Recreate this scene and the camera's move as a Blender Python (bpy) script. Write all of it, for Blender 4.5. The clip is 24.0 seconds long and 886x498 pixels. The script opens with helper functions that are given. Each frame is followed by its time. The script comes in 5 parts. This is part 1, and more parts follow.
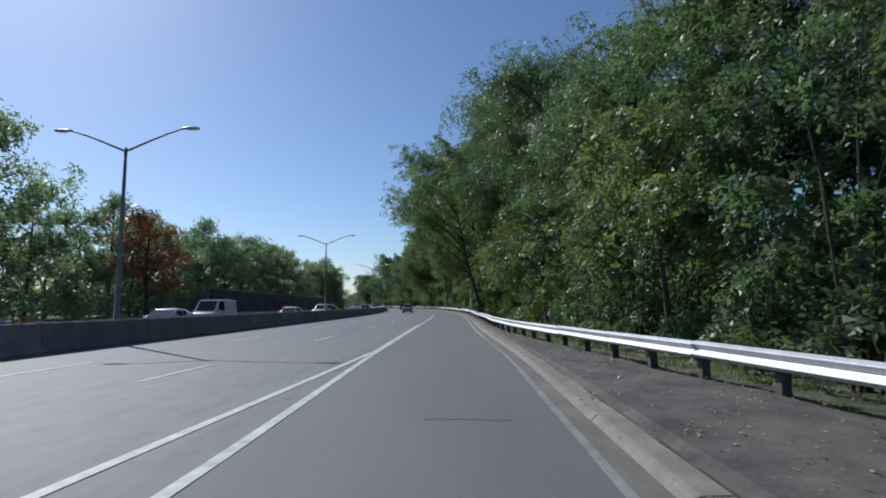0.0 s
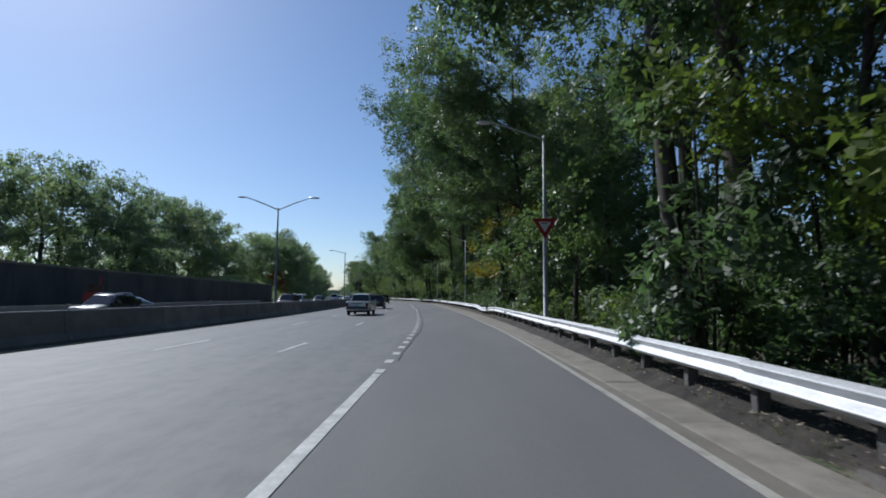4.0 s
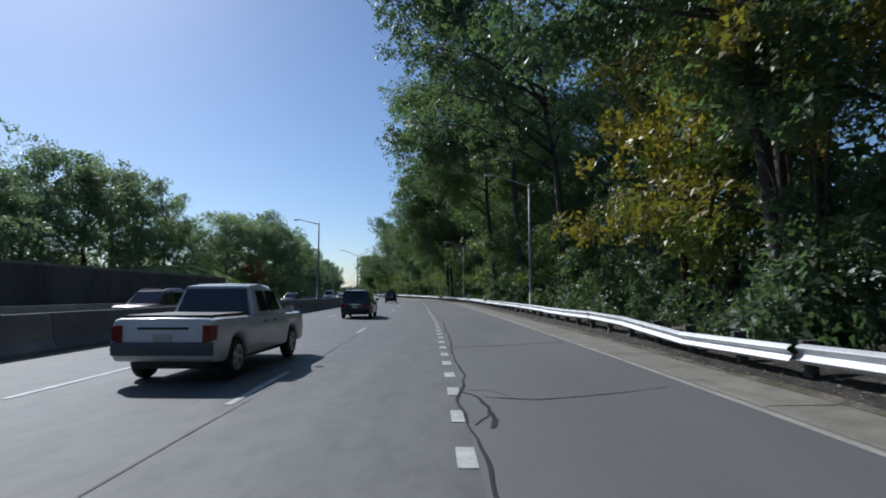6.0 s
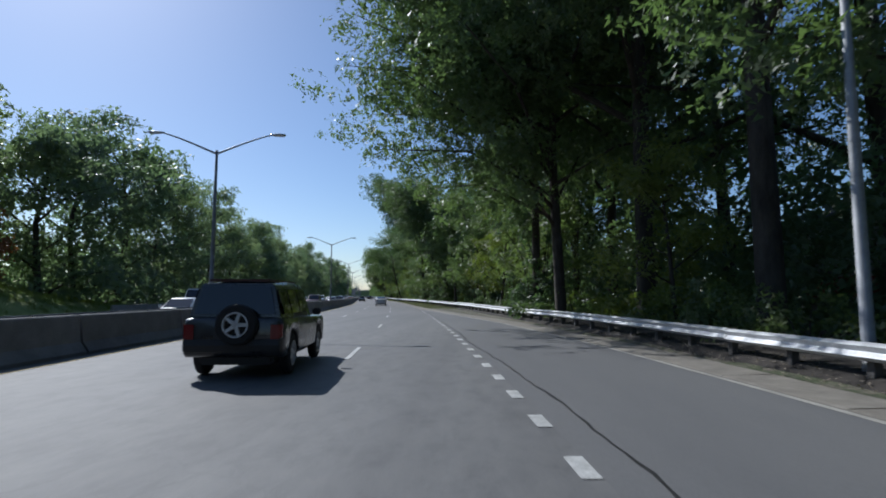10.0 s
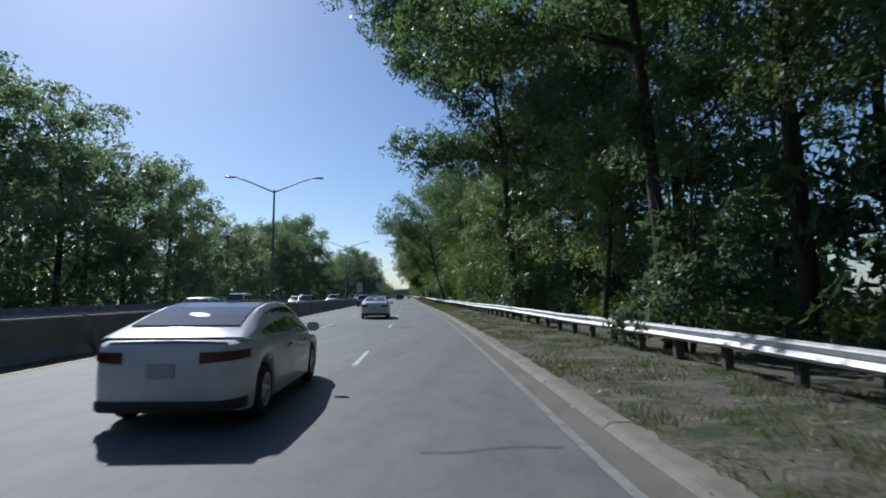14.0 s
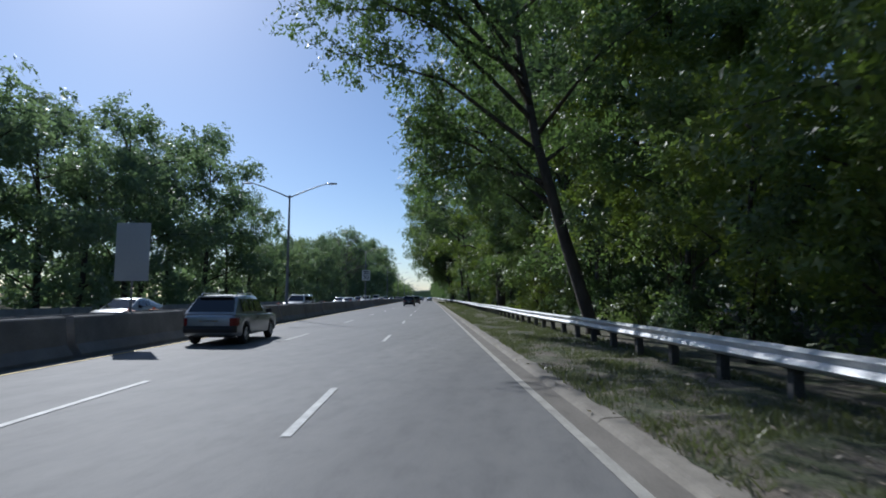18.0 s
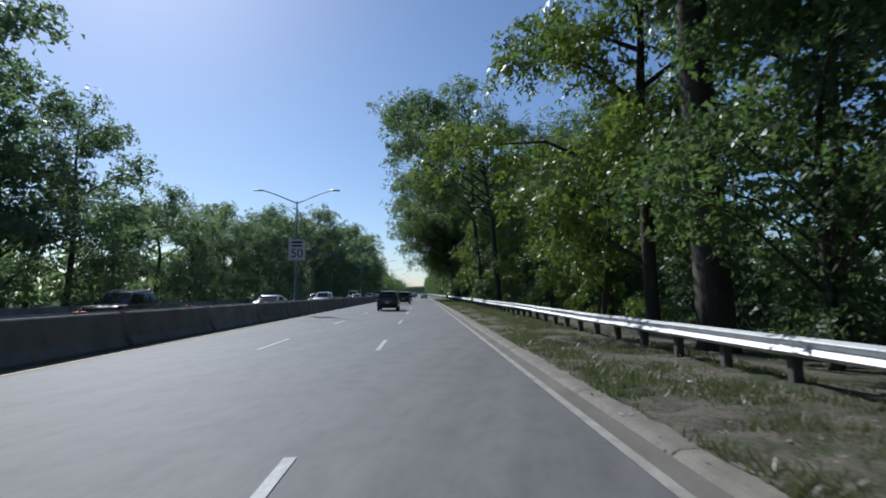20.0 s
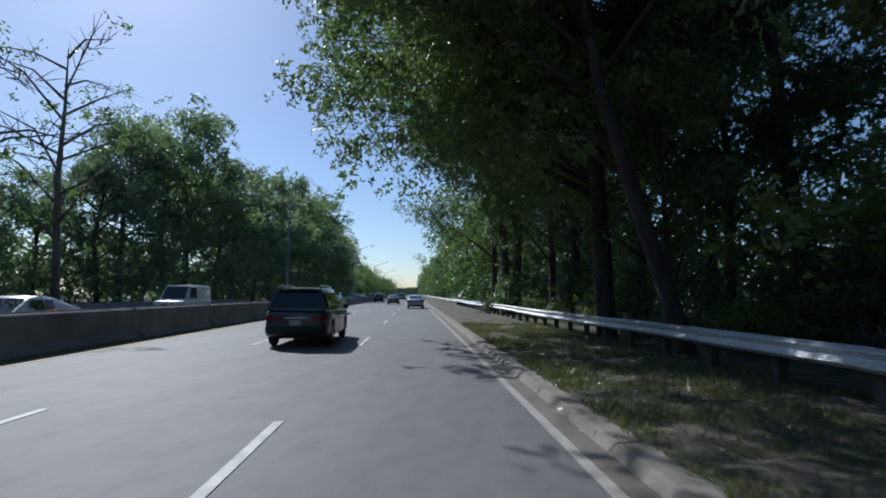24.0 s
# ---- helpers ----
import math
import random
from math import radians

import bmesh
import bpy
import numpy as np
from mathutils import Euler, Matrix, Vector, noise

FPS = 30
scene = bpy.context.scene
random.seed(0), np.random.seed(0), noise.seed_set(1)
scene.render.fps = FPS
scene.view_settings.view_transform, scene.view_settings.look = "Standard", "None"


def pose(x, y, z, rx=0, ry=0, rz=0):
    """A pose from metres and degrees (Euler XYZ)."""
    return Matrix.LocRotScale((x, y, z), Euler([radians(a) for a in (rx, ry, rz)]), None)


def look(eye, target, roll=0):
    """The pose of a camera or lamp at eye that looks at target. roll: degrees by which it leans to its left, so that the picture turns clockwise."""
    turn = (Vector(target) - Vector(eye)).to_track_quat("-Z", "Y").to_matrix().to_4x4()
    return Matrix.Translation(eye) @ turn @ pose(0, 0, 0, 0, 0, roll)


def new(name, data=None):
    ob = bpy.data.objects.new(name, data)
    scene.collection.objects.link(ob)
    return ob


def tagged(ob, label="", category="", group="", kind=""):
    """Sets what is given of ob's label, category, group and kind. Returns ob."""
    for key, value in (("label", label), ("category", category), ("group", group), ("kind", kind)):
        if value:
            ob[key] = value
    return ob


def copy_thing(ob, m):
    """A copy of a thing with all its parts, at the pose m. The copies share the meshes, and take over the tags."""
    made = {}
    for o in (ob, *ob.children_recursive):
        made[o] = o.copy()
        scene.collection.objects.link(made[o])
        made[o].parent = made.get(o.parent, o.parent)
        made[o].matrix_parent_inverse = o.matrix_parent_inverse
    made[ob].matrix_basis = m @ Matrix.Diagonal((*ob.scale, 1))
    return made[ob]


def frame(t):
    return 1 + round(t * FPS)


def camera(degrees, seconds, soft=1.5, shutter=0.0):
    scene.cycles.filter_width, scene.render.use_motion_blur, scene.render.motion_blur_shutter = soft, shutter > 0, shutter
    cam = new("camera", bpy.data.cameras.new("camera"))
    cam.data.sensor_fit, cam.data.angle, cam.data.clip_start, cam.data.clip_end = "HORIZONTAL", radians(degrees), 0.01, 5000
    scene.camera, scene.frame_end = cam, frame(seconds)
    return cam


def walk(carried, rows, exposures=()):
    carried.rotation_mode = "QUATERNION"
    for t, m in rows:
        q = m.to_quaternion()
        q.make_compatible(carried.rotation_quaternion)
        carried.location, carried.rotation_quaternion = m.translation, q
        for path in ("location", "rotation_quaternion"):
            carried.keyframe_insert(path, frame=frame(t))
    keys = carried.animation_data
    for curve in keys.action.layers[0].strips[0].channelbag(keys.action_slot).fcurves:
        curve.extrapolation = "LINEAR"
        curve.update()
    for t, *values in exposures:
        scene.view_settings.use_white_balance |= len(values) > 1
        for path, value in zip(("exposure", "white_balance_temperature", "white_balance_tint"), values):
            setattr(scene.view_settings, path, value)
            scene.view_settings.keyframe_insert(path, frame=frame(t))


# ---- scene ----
cam = camera(80.3, 24.0, soft=1.8, shutter=0.08)
PATH = [
    (0.0, pose(-1.3, 0.0, 1.55, 96.06, 0.46, -0.84)),
    (0.5, pose(-1.332, 7.243, 1.55, 94.89, 0.43, -2.91)),
    (1.0, pose(-1.187, 14.56, 1.55, 95.67, 0.46, -3.44)),
    (1.5, pose(-0.929, 21.848, 1.55, 95.3, 0.04, -3.67)),
    (2.0, pose(-0.726, 29.22, 1.55, 95.23, -0.3, -3.62)),
    (2.5, pose(-0.449, 36.797, 1.55, 95.21, -0.81, -3.27)),
    (4.5, pose(-0.343, 69.17, 1.55, 95.19, 0.03, 0.51)),
    (5.0, pose(-0.762, 77.417, 1.55, 95.22, 0.12, 1.08)),
    (5.5, pose(-1.329, 85.674, 1.55, 94.99, 0.1, 1.23)),
    (6.0, pose(-1.901, 94.069, 1.55, 94.79, 0.13, 1.4)),
    (6.5, pose(-2.473, 102.897, 1.55, 94.79, 0.21, 1.62)),
    (7.0, pose(-3.119, 111.761, 1.55, 94.89, -0.27, 1.77)),
    (7.5, pose(-3.836, 120.684, 1.55, 94.84, 0.5, 2.14)),
    (8.0, pose(-4.659, 129.44, 1.55, 94.93, 0.33, 2.27)),
    (8.5, pose(-5.436, 138.391, 1.55, 95.2, -0.29, 2.31)),
    (9.0, pose(-6.119, 147.809, 1.55, 95.11, -0.18, 2.59)),
    (9.5, pose(-6.803, 157.359, 1.55, 95.11, -0.13, 3.02)),
    (10.0, pose(-7.586, 166.933, 1.55, 95.16, -0.1, 3.5)),
    (10.5, pose(-8.621, 176.479, 1.55, 95.06, -0.01, 4.09)),
    (12.5, pose(-13.784, 215.79, 1.55, 95.05, -1.11, 5.98)),
    (13.0, pose(-15.323, 225.886, 1.55, 95.29, -0.33, 6.87)),
    (13.5, pose(-17.063, 236.219, 1.55, 94.39, -0.37, 7.53)),
    (14.0, pose(-18.926, 246.632, 1.55, 95.04, 0.07, 8.14)),
    (14.5, pose(-20.833, 256.871, 1.55, 95.01, 0.19, 8.72)),
    (15.0, pose(-22.724, 266.759, 1.55, 94.91, -0.25, 9.04)),
    (15.5, pose(-24.554, 276.833, 1.55, 94.78, -0.32, 9.31)),
    (16.0, pose(-26.512, 287.21, 1.55, 94.96, -0.11, 9.76)),
    (16.5, pose(-28.549, 297.407, 1.55, 94.95, -0.38, 10.37)),
    (17.0, pose(-30.86, 307.5, 1.55, 94.92, 0.15, 10.77)),
    (17.5, pose(-33.139, 317.511, 1.55, 95.22, 0.05, 10.84)),
    (18.0, pose(-35.434, 327.601, 1.55, 95.22, -0.12, 10.53)),
    (18.5, pose(-37.761, 337.761, 1.55, 95.18, 0.51, 10.5)),
    (20.5, pose(-46.491, 378.711, 1.55, 94.74, 0.29, 9.75)),
    (21.0, pose(-48.686, 389.643, 1.55, 94.91, 0.25, 9.77)),
    (21.5, pose(-50.911, 400.264, 1.55, 94.95, 0.7, 9.82)),
    (22.0, pose(-53.126, 410.888, 1.55, 95.12, 0.09, 9.74)),
    (22.5, pose(-55.375, 421.466, 1.55, 95.07, -0.44, 9.6)),
    (23.0, pose(-57.618, 431.867, 1.55, 95.04, -0.81, 9.35)),
    (23.5, pose(-59.802, 442.257, 1.55, 94.95, -0.19, 9.33)),
    (24.0, pose(-61.845, 452.005, 1.55, 94.95, -0.2, 9.09)),
]
walk(cam, PATH, [(0.0, 0.0, 5650, 10), (24.0, 0.0, 5600, 10)])

# ---- daylight: a clear sky, the sun ahead on the far side of the road ----
SUN_EL, SUN_AZ = 39.5, 43.5  # degrees above the horizon, degrees left of +y
world = bpy.data.worlds.new("sky")
scene.world = world
world.use_nodes = True
sky = world.node_tree.nodes.new("ShaderNodeTexSky")
sky.sky_type, sky.sun_disc = "NISHITA", False
sky.sun_elevation, sky.sun_rotation = radians(SUN_EL), radians(-SUN_AZ)
sky.air_density, sky.dust_density, sky.ozone_density = 1.0, 0.55, 3.0
sky.altitude = 100.0
world.node_tree.links.new(sky.outputs[0], world.node_tree.nodes["Background"].inputs[0])
world.node_tree.nodes["Background"].inputs[1].default_value = 0.09
sun = new("sun", bpy.data.lights.new("sun", "SUN"))
sun.data.energy, sun.data.angle, sun.data.color = 4.2, radians(0.5), (1.0, 0.94, 0.85)
toward = Vector((-math.sin(radians(SUN_AZ)) * math.cos(radians(SUN_EL)), math.cos(radians(SUN_AZ)) * math.cos(radians(SUN_EL)), math.sin(radians(SUN_EL))))
sun.matrix_world = look(toward * 50, (0, 0, 0))


# ---- materials ----
def mat(name, build):
    m = bpy.data.materials.new(name)
    m.use_nodes = True
    build(m.node_tree, m.node_tree.nodes["Principled BSDF"])
    return m


def node(nt, kind, **inputs):
    n = nt.nodes.new(kind)
    for key, value in inputs.items():
        n.inputs[key.replace("_", " ")].default_value = value
    return n


def coords(nt):
    return nt.nodes.new("ShaderNodeNewGeometry").outputs["Position"]


def noise_of(nt, scale, detail=4.0, rough=0.6, stretch=None, vec=None):
    vec = vec or coords(nt)
    if stretch:
        mp = nt.nodes.new("ShaderNodeMapping")
        mp.inputs["Scale"].default_value = stretch
        nt.links.new(vec, mp.inputs["Vector"])
        vec = mp.outputs[0]
    n = node(nt, "ShaderNodeTexNoise", Scale=scale, Detail=detail, Roughness=rough)
    nt.links.new(vec, n.inputs["Vector"])
    return n.outputs["Fac"]


def ramp(nt, fac, stops):
    r = nt.nodes.new("ShaderNodeValToRGB")
    el = r.color_ramp.elements
    while len(el) < len(stops):
        el.new(0.5)
    for e, (p, c) in zip(el, stops):
        e.position = p
        e.color = (*c, 1.0) if len(c) == 3 else c
    nt.links.new(fac, r.inputs[0])
    return r.outputs[0]


def mix(nt, fac, a, b, mode="MIX"):
    m = nt.nodes.new("ShaderNodeMix")
    m.data_type, m.blend_type = "RGBA", mode
    for key, v in ((0, fac), (6, a), (7, b)):
        if isinstance(v, bpy.types.NodeSocket):
            nt.links.new(v, m.inputs[key])
        else:
            m.inputs[key].default_value = v if key == 0 else (*v, 1.0)
    return m.outputs[2]


def bump(nt, bsdf, height, strength=0.3, distance=0.02):
    b = node(nt, "ShaderNodeBump", Strength=strength, Distance=distance)
    nt.links.new(height, b.inputs["Height"])
    nt.links.new(b.outputs[0], bsdf.inputs["Normal"])


def surface(name, dark, light, scale=6.0, grain=120.0, rough=0.8, metal=0.0, relief=0.2, stretch=None, random_tint=0.0):
    """A worn surface: blotches between two colours, fine grain, slight relief."""
    def build(nt, b):
        big = noise_of(nt, scale, 5.0, 0.65, stretch)
        fine = noise_of(nt, grain, 3.0, 0.7)
        base = ramp(nt, big, [(0.3, dark), (0.7, light)])
        speck = ramp(nt, fine, [(0.3, (0.75, 0.75, 0.75)), (0.7, (1.12, 1.12, 1.12))])
        base = mix(nt, 1.0, base, speck, "MULTIPLY")
        if random_tint:
            info = nt.nodes.new("ShaderNodeObjectInfo")
            v = 1.0 - random_tint
            base = mix(nt, 1.0, base, ramp(nt, info.outputs["Random"], [(0.0, (v, v, v)), (1.0, (1.0, 1.0, 1.0))]), "MULTIPLY")
        nt.links.new(base, b.inputs["Base Color"])
        b.inputs["Roughness"].default_value, b.inputs["Metallic"].default_value = rough, metal
        bump(nt, b, fine, relief)
    return mat(name, build)


def build_asphalt(nt, b):
    # the lanes run nearly along y, so streaks of tyre wear are stretched that way
    big = noise_of(nt, 0.16, 5.0, 0.6, (1.0, 0.25, 1.0))
    streak = noise_of(nt, 1.1, 4.0, 0.6, (1.0, 0.02, 1.0))
    fine = noise_of(nt, 55.0, 4.0, 0.75)
    base = ramp(nt, big, [(0.3, (0.128, 0.128, 0.127)), (0.7, (0.170, 0.168, 0.162))])
    base = mix(nt, 0.6, base, ramp(nt, streak, [(0.3, (0.74, 0.74, 0.75)), (0.65, (1.08, 1.08, 1.07))]), "MULTIPLY")
    base = mix(nt, 1.0, base, ramp(nt, fine, [(0.25, (0.72, 0.72, 0.72)), (0.75, (1.2, 1.2, 1.2))]), "MULTIPLY")
    blot = noise_of(nt, 2.6, 5.0, 0.7, (1.0, 0.45, 1.0))
    base = mix(nt, 1.0, base, ramp(nt, blot, [(0.34, (0.80, 0.80, 0.81)), (0.5, (1.0, 1.0, 1.0)), (0.68, (1.13, 1.12, 1.10))]), "MULTIPLY")
    vor = nt.nodes.new("ShaderNodeTexVoronoi")
    vor.feature = "DISTANCE_TO_EDGE"
    vor.inputs["Scale"].default_value = 0.45
    warp = node(nt, "ShaderNodeTexNoise", Scale=1.3, Detail=5.0, Roughness=0.7)
    nt.links.new(coords(nt), warp.inputs["Vector"])
    nt.links.new(mix(nt, 0.55, coords(nt), warp.outputs["Color"], "ADD"), vor.inputs["Vector"])
    hair = ramp(nt, vor.outputs["Distance"], [(0.0, (0.82, 0.82, 0.82)), (0.010, (1.0, 1.0, 1.0))])
    some = ramp(nt, noise_of(nt, 0.11, 3.0, 0.6), [(0.52, (0, 0, 0)), (0.64, (1, 1, 1))])
    base = mix(nt, some, base, mix(nt, 1.0, base, hair, "MULTIPLY"))
    nt.links.new(base, b.inputs["Base Color"])
    b.inputs["Roughness"].default_value = 0.72
    bump(nt, b, fine, 0.25, 0.01)


ASPHALT = mat("asphalt", build_asphalt)
RAMP_ASPHALT = surface("darker asphalt", (0.116, 0.117, 0.119), (0.158, 0.157, 0.153), 0.35, 60.0, 0.75, stretch=(1.0, 0.2, 1.0))
PAINT = surface("worn road paint", (0.34, 0.34, 0.32), (0.66, 0.66, 0.63), 3.0, 40.0, 0.65)
EDGE_PAINT = surface("dull sandy road paint", (0.26, 0.25, 0.22), (0.46, 0.44, 0.39), 2.0, 40.0, 0.7)
GRIT = surface("gritty old pavement", (0.048, 0.044, 0.040), (0.150, 0.134, 0.115), 1.3, 22.0, 0.92, 0.0, 0.5)
FAINT_PAINT = surface("nearly worn away road paint", (0.15, 0.15, 0.145), (0.32, 0.32, 0.30), 3.0, 40.0, 0.7)
JOINT = surface("grey joint filler", (0.085, 0.085, 0.085), (0.12, 0.12, 0.118), 3.0, 40.0, 0.8)
YELLOW_PAINT = surface("worn yellow paint", (0.40, 0.28, 0.05), (0.60, 0.45, 0.10), 3.0, 40.0, 0.65)
SEALANT = surface("black crack sealant", (0.012, 0.012, 0.013), (0.03, 0.03, 0.03), 5.0, 60.0, 0.55)
CONCRETE = surface("weathered concrete", (0.26, 0.25, 0.22), (0.40, 0.385, 0.35), 1.2, 45.0, 0.9, random_tint=0.12)
KERB = surface("pale kerb concrete", (0.175, 0.157, 0.13), (0.30, 0.275, 0.23), 1.6, 50.0, 0.9, random_tint=0.12)
GUTTER = surface("sandy gutter", (0.125, 0.113, 0.095), (0.215, 0.195, 0.165), 1.4, 50.0, 0.9, stretch=(1.0, 0.4, 1.0))
STEEL = surface("galvanised steel", (0.62, 0.63, 0.64), (0.82, 0.83, 0.84), 2.0, 30.0, 0.5, 0.35, 0.05, random_tint=0.2)
POST = surface("weathered timber post", (0.07, 0.065, 0.06), (0.15, 0.14, 0.13), 5.0, 30.0, 0.9, 0.0, 0.5, (1.0, 1.0, 0.2), random_tint=0.3)
BARRIER = surface("weathered grey concrete", (0.15, 0.15, 0.15), (0.27, 0.265, 0.255), 0.9, 40.0, 0.9, random_tint=0.2)
# darker copy for the median poles, whose shaded side is put into the colour
SHADED_POLE = surface("pole metal darkened for shade", (0.15, 0.155, 0.16), (0.25, 0.255, 0.26), 3.0, 60.0, 0.5, 0.35, 0.05)
POLE = surface("pale aluminium pole", (0.28, 0.29, 0.30), (0.42, 0.43, 0.44), 3.0, 60.0, 0.6, 0.25, 0.05)
HEAD = surface("lamp housing", (0.45, 0.46, 0.47), (0.6, 0.61, 0.62), 6.0, 60.0, 0.35, 0.4, 0.05)
BARK = surface("dark bark", (0.035, 0.028, 0.022), (0.10, 0.085, 0.068), 3.0, 30.0, 0.95, 0.0, 0.8, (1.0, 1.0, 0.25))
PALE_BARK = surface("pale grey bark", (0.11, 0.10, 0.085), (0.24, 0.22, 0.19), 2.5, 30.0, 0.9, 0.0, 0.6, (1.0, 1.0, 0.3))
# soil colour made darker to carry the shade below the rail
SHADED_SOIL = surface("shade-darkened soil", (0.014, 0.012, 0.010), (0.062, 0.052, 0.042), 2.2, 26.0, 0.95, 0.0, 0.9)
FOREST_FLOOR = surface("leaf litter", (0.035, 0.035, 0.02), (0.09, 0.08, 0.045), 0.8, 14.0, 0.95, 0.0, 0.8)


def build_verge(nt, b):
    patch = noise_of(nt, 0.9, 8.0, 0.75)
    fine = noise_of(nt, 14.0, 6.0, 0.8)
    grass = ramp(nt, fine, [(0.35, (0.026, 0.036, 0.016)), (0.65, (0.11, 0.125, 0.06))])
    soil = ramp(nt, fine, [(0.35, (0.075, 0.064, 0.05)), (0.65, (0.25, 0.215, 0.17))])
    base = mix(nt, ramp(nt, patch, [(0.43, (0, 0, 0)), (0.57, (1, 1, 1))]), grass, soil)
    nt.links.new(base, b.inputs["Base Color"])
    b.inputs["Roughness"].default_value = 0.95
    bump(nt, b, fine, 0.8, 0.05)


VERGE = mat("patchy verge", build_verge)


def leaf_material(name, stops, glow=0.42):
    """Leaves: colour differs from clump to clump and from tree to tree; light comes through them."""
    def build(nt, b):
        geo = nt.nodes.new("ShaderNodeNewGeometry")
        info = nt.nodes.new("ShaderNodeObjectInfo")
        patch = noise_of(nt, 0.35, 3.0, 0.6)
        f = nt.nodes.new("ShaderNodeMath")
        f.operation = "MULTIPLY_ADD"
        nt.links.new(geo.outputs["Random Per Island"], f.inputs[0])
        f.inputs[1].default_value = 0.45
        g = nt.nodes.new("ShaderNodeMath")
        g.operation = "MULTIPLY_ADD"
        nt.links.new(patch, g.inputs[0])
        g.inputs[1].default_value = 0.55
        nt.links.new(g.outputs[0], f.inputs[2])
        col = ramp(nt, f.outputs[0], stops)
        col = mix(nt, 1.0, col, ramp(nt, info.outputs["Random"], [(0.0, (0.78, 0.82, 0.75)), (0.5, (1.0, 1.0, 1.0)), (1.0, (1.18, 1.1, 0.95))]), "MULTIPLY")
        nt.links.new(col, b.inputs["Base Color"])
        b.inputs["Roughness"].default_value = 0.42
        b.inputs["Specular IOR Level"].default_value = 0.5
        tr = nt.nodes.new("ShaderNodeBsdfTranslucent")
        bright = mix(nt, 1.0, col, (1.2, 1.45, 0.8), "MULTIPLY")
        nt.links.new(bright, tr.inputs["Color"])
        ms = nt.nodes.new("ShaderNodeMixShader")
        ms.inputs[0].default_value = glow
        nt.links.new(b.outputs[0], ms.inputs[1])
        nt.links.new(tr.outputs[0], ms.inputs[2])
        nt.links.new(ms.outputs[0], nt.nodes["Material Output"].inputs["Surface"])
    return mat(name, build)


LEAF = leaf_material("green leaves", [(0.25, (0.046, 0.074, 0.043)), (0.5, (0.082, 0.122, 0.066)), (0.8, (0.142, 0.184, 0.090))], 0.5)
LEAF_DARK = leaf_material("dark green leaves", [(0.25, (0.040, 0.066, 0.046)), (0.5, (0.068, 0.104, 0.068)), (0.8, (0.112, 0.152, 0.090))], 0.5)
# haze over the far trees is put into this paler leaf colour
LEAF_HAZED = leaf_material("leaves paled for haze", [(0.25, (0.095, 0.125, 0.098)), (0.5, (0.135, 0.170, 0.130)), (0.8, (0.180, 0.215, 0.160))], 0.6)
LEAF_BRIGHT = leaf_material("fresh yellow-green leaves", [(0.2, (0.048, 0.088, 0.026)), (0.5, (0.092, 0.148, 0.040)), (0.8, (0.170, 0.205, 0.055))], 0.4)
LEAF_YELLOW = leaf_material("leaves turning yellow", [(0.2, (0.05, 0.08, 0.02)), (0.5, (0.15, 0.145, 0.03)), (0.8, (0.30, 0.235, 0.045))], 0.35)
LEAF_RED = leaf_material("leaves turning red", [(0.2, (0.06, 0.03, 0.012)), (0.5, (0.15, 0.05, 0.025)), (0.8, (0.24, 0.09, 0.04))], 0.4)
GRASS = leaf_material("grass blades", [(0.2, (0.038, 0.060, 0.024)), (0.5, (0.075, 0.102, 0.042)), (0.8, (0.145, 0.15, 0.08))], 0.3)

# ---- the plan: everything is laid out along the median, s metres on and u metres to its right ----
BENDS = (0, 70, 110, 150, 190, 235, 285)
TURN = (-3.98748233e-04, -1.74399644e-03, -6.94213287e-04, -1.55785667e-03, -7.51261861e-04, -9.63171640e-04)


def median_x(s):
    x = -16.1922 + 0.0549325 * s
    for a, b, k in zip(BENDS[:-1], BENDS[1:], TURN):
        if s > a:
            q = min(s, b) - a
            x += k * (0.5 * q * q + q * max(s - b, 0.0))
    return x


def heading(s):
    """Radians to the left of +y."""
    return math.atan2(median_x(s - 4.0) - median_x(s + 4.0), 8.0)


def at(s, u, z=0.0):
    h = heading(s)
    return Vector((median_x(s) + u * math.cos(h), s + u * math.sin(h), z))


def placed(s, u, z=0.0, turn=0.0):
    p = at(s, u, z)
    return pose(p.x, p.y, p.z, 0, 0, math.degrees(heading(s)) + turn)


def along(s, table):
    """A value that changes along the road: (s, value) rows."""
    return float(np.interp(s, [r[0] for r in table], [r[1] for r in table]))


EDGE = ((-40, 16.2), (16, 16.2), (25, 15.92), (34, 15.72), (60, 15.75), (83, 15.68), (92, 15.5), (140, 15.2), (182, 15.45), (196, 14.9), (224, 12.0), (232, 11.58), (250, 11.27), (272, 11.34), (290, 11.46), (340, 11.43), (400, 11.62), (1200, 11.65))
RAIL = ((-40, 22.0), (3, 20.3), (12, 19.0), (20, 17.85), (25, 17.3), (28, 17.05), (34, 16.78), (60, 16.8), (85, 16.88), (140, 17.05), (185, 17.1), (215, 16.2), (236, 15.55), (275, 15.1), (330, 14.85), (400, 15.4), (450, 15.7), (1200, 15.7))
LEFT_LINE = ((-40, 8.0), (12, 8.1), (40, 8.65), (90, 8.4), (143, 7.7), (180, 7.9), (235, 8.05), (297, 8.25), (335, 8.15), (400, 8.4), (1200, 8.4))
FAR_LINE = ((-40, 4.3), (12, 4.3), (90, 4.95), (138, 4.2), (235, 4.8), (297, 5.0), (335, 4.6), (400, 5.1), (1200, 5.2))
MERGE_LINE = ((-40, 12.7), (5, 12.4), (16, 12.05), (35, 11.78), (85, 11.69), (108, 11.32), (120, 11.25), (135, 10.98), (153, 10.93), (163, 11.02), (172, 11.16), (205, 11.35), (240, 11.40))
FACE = 0.95  # the near foot of the median barrier


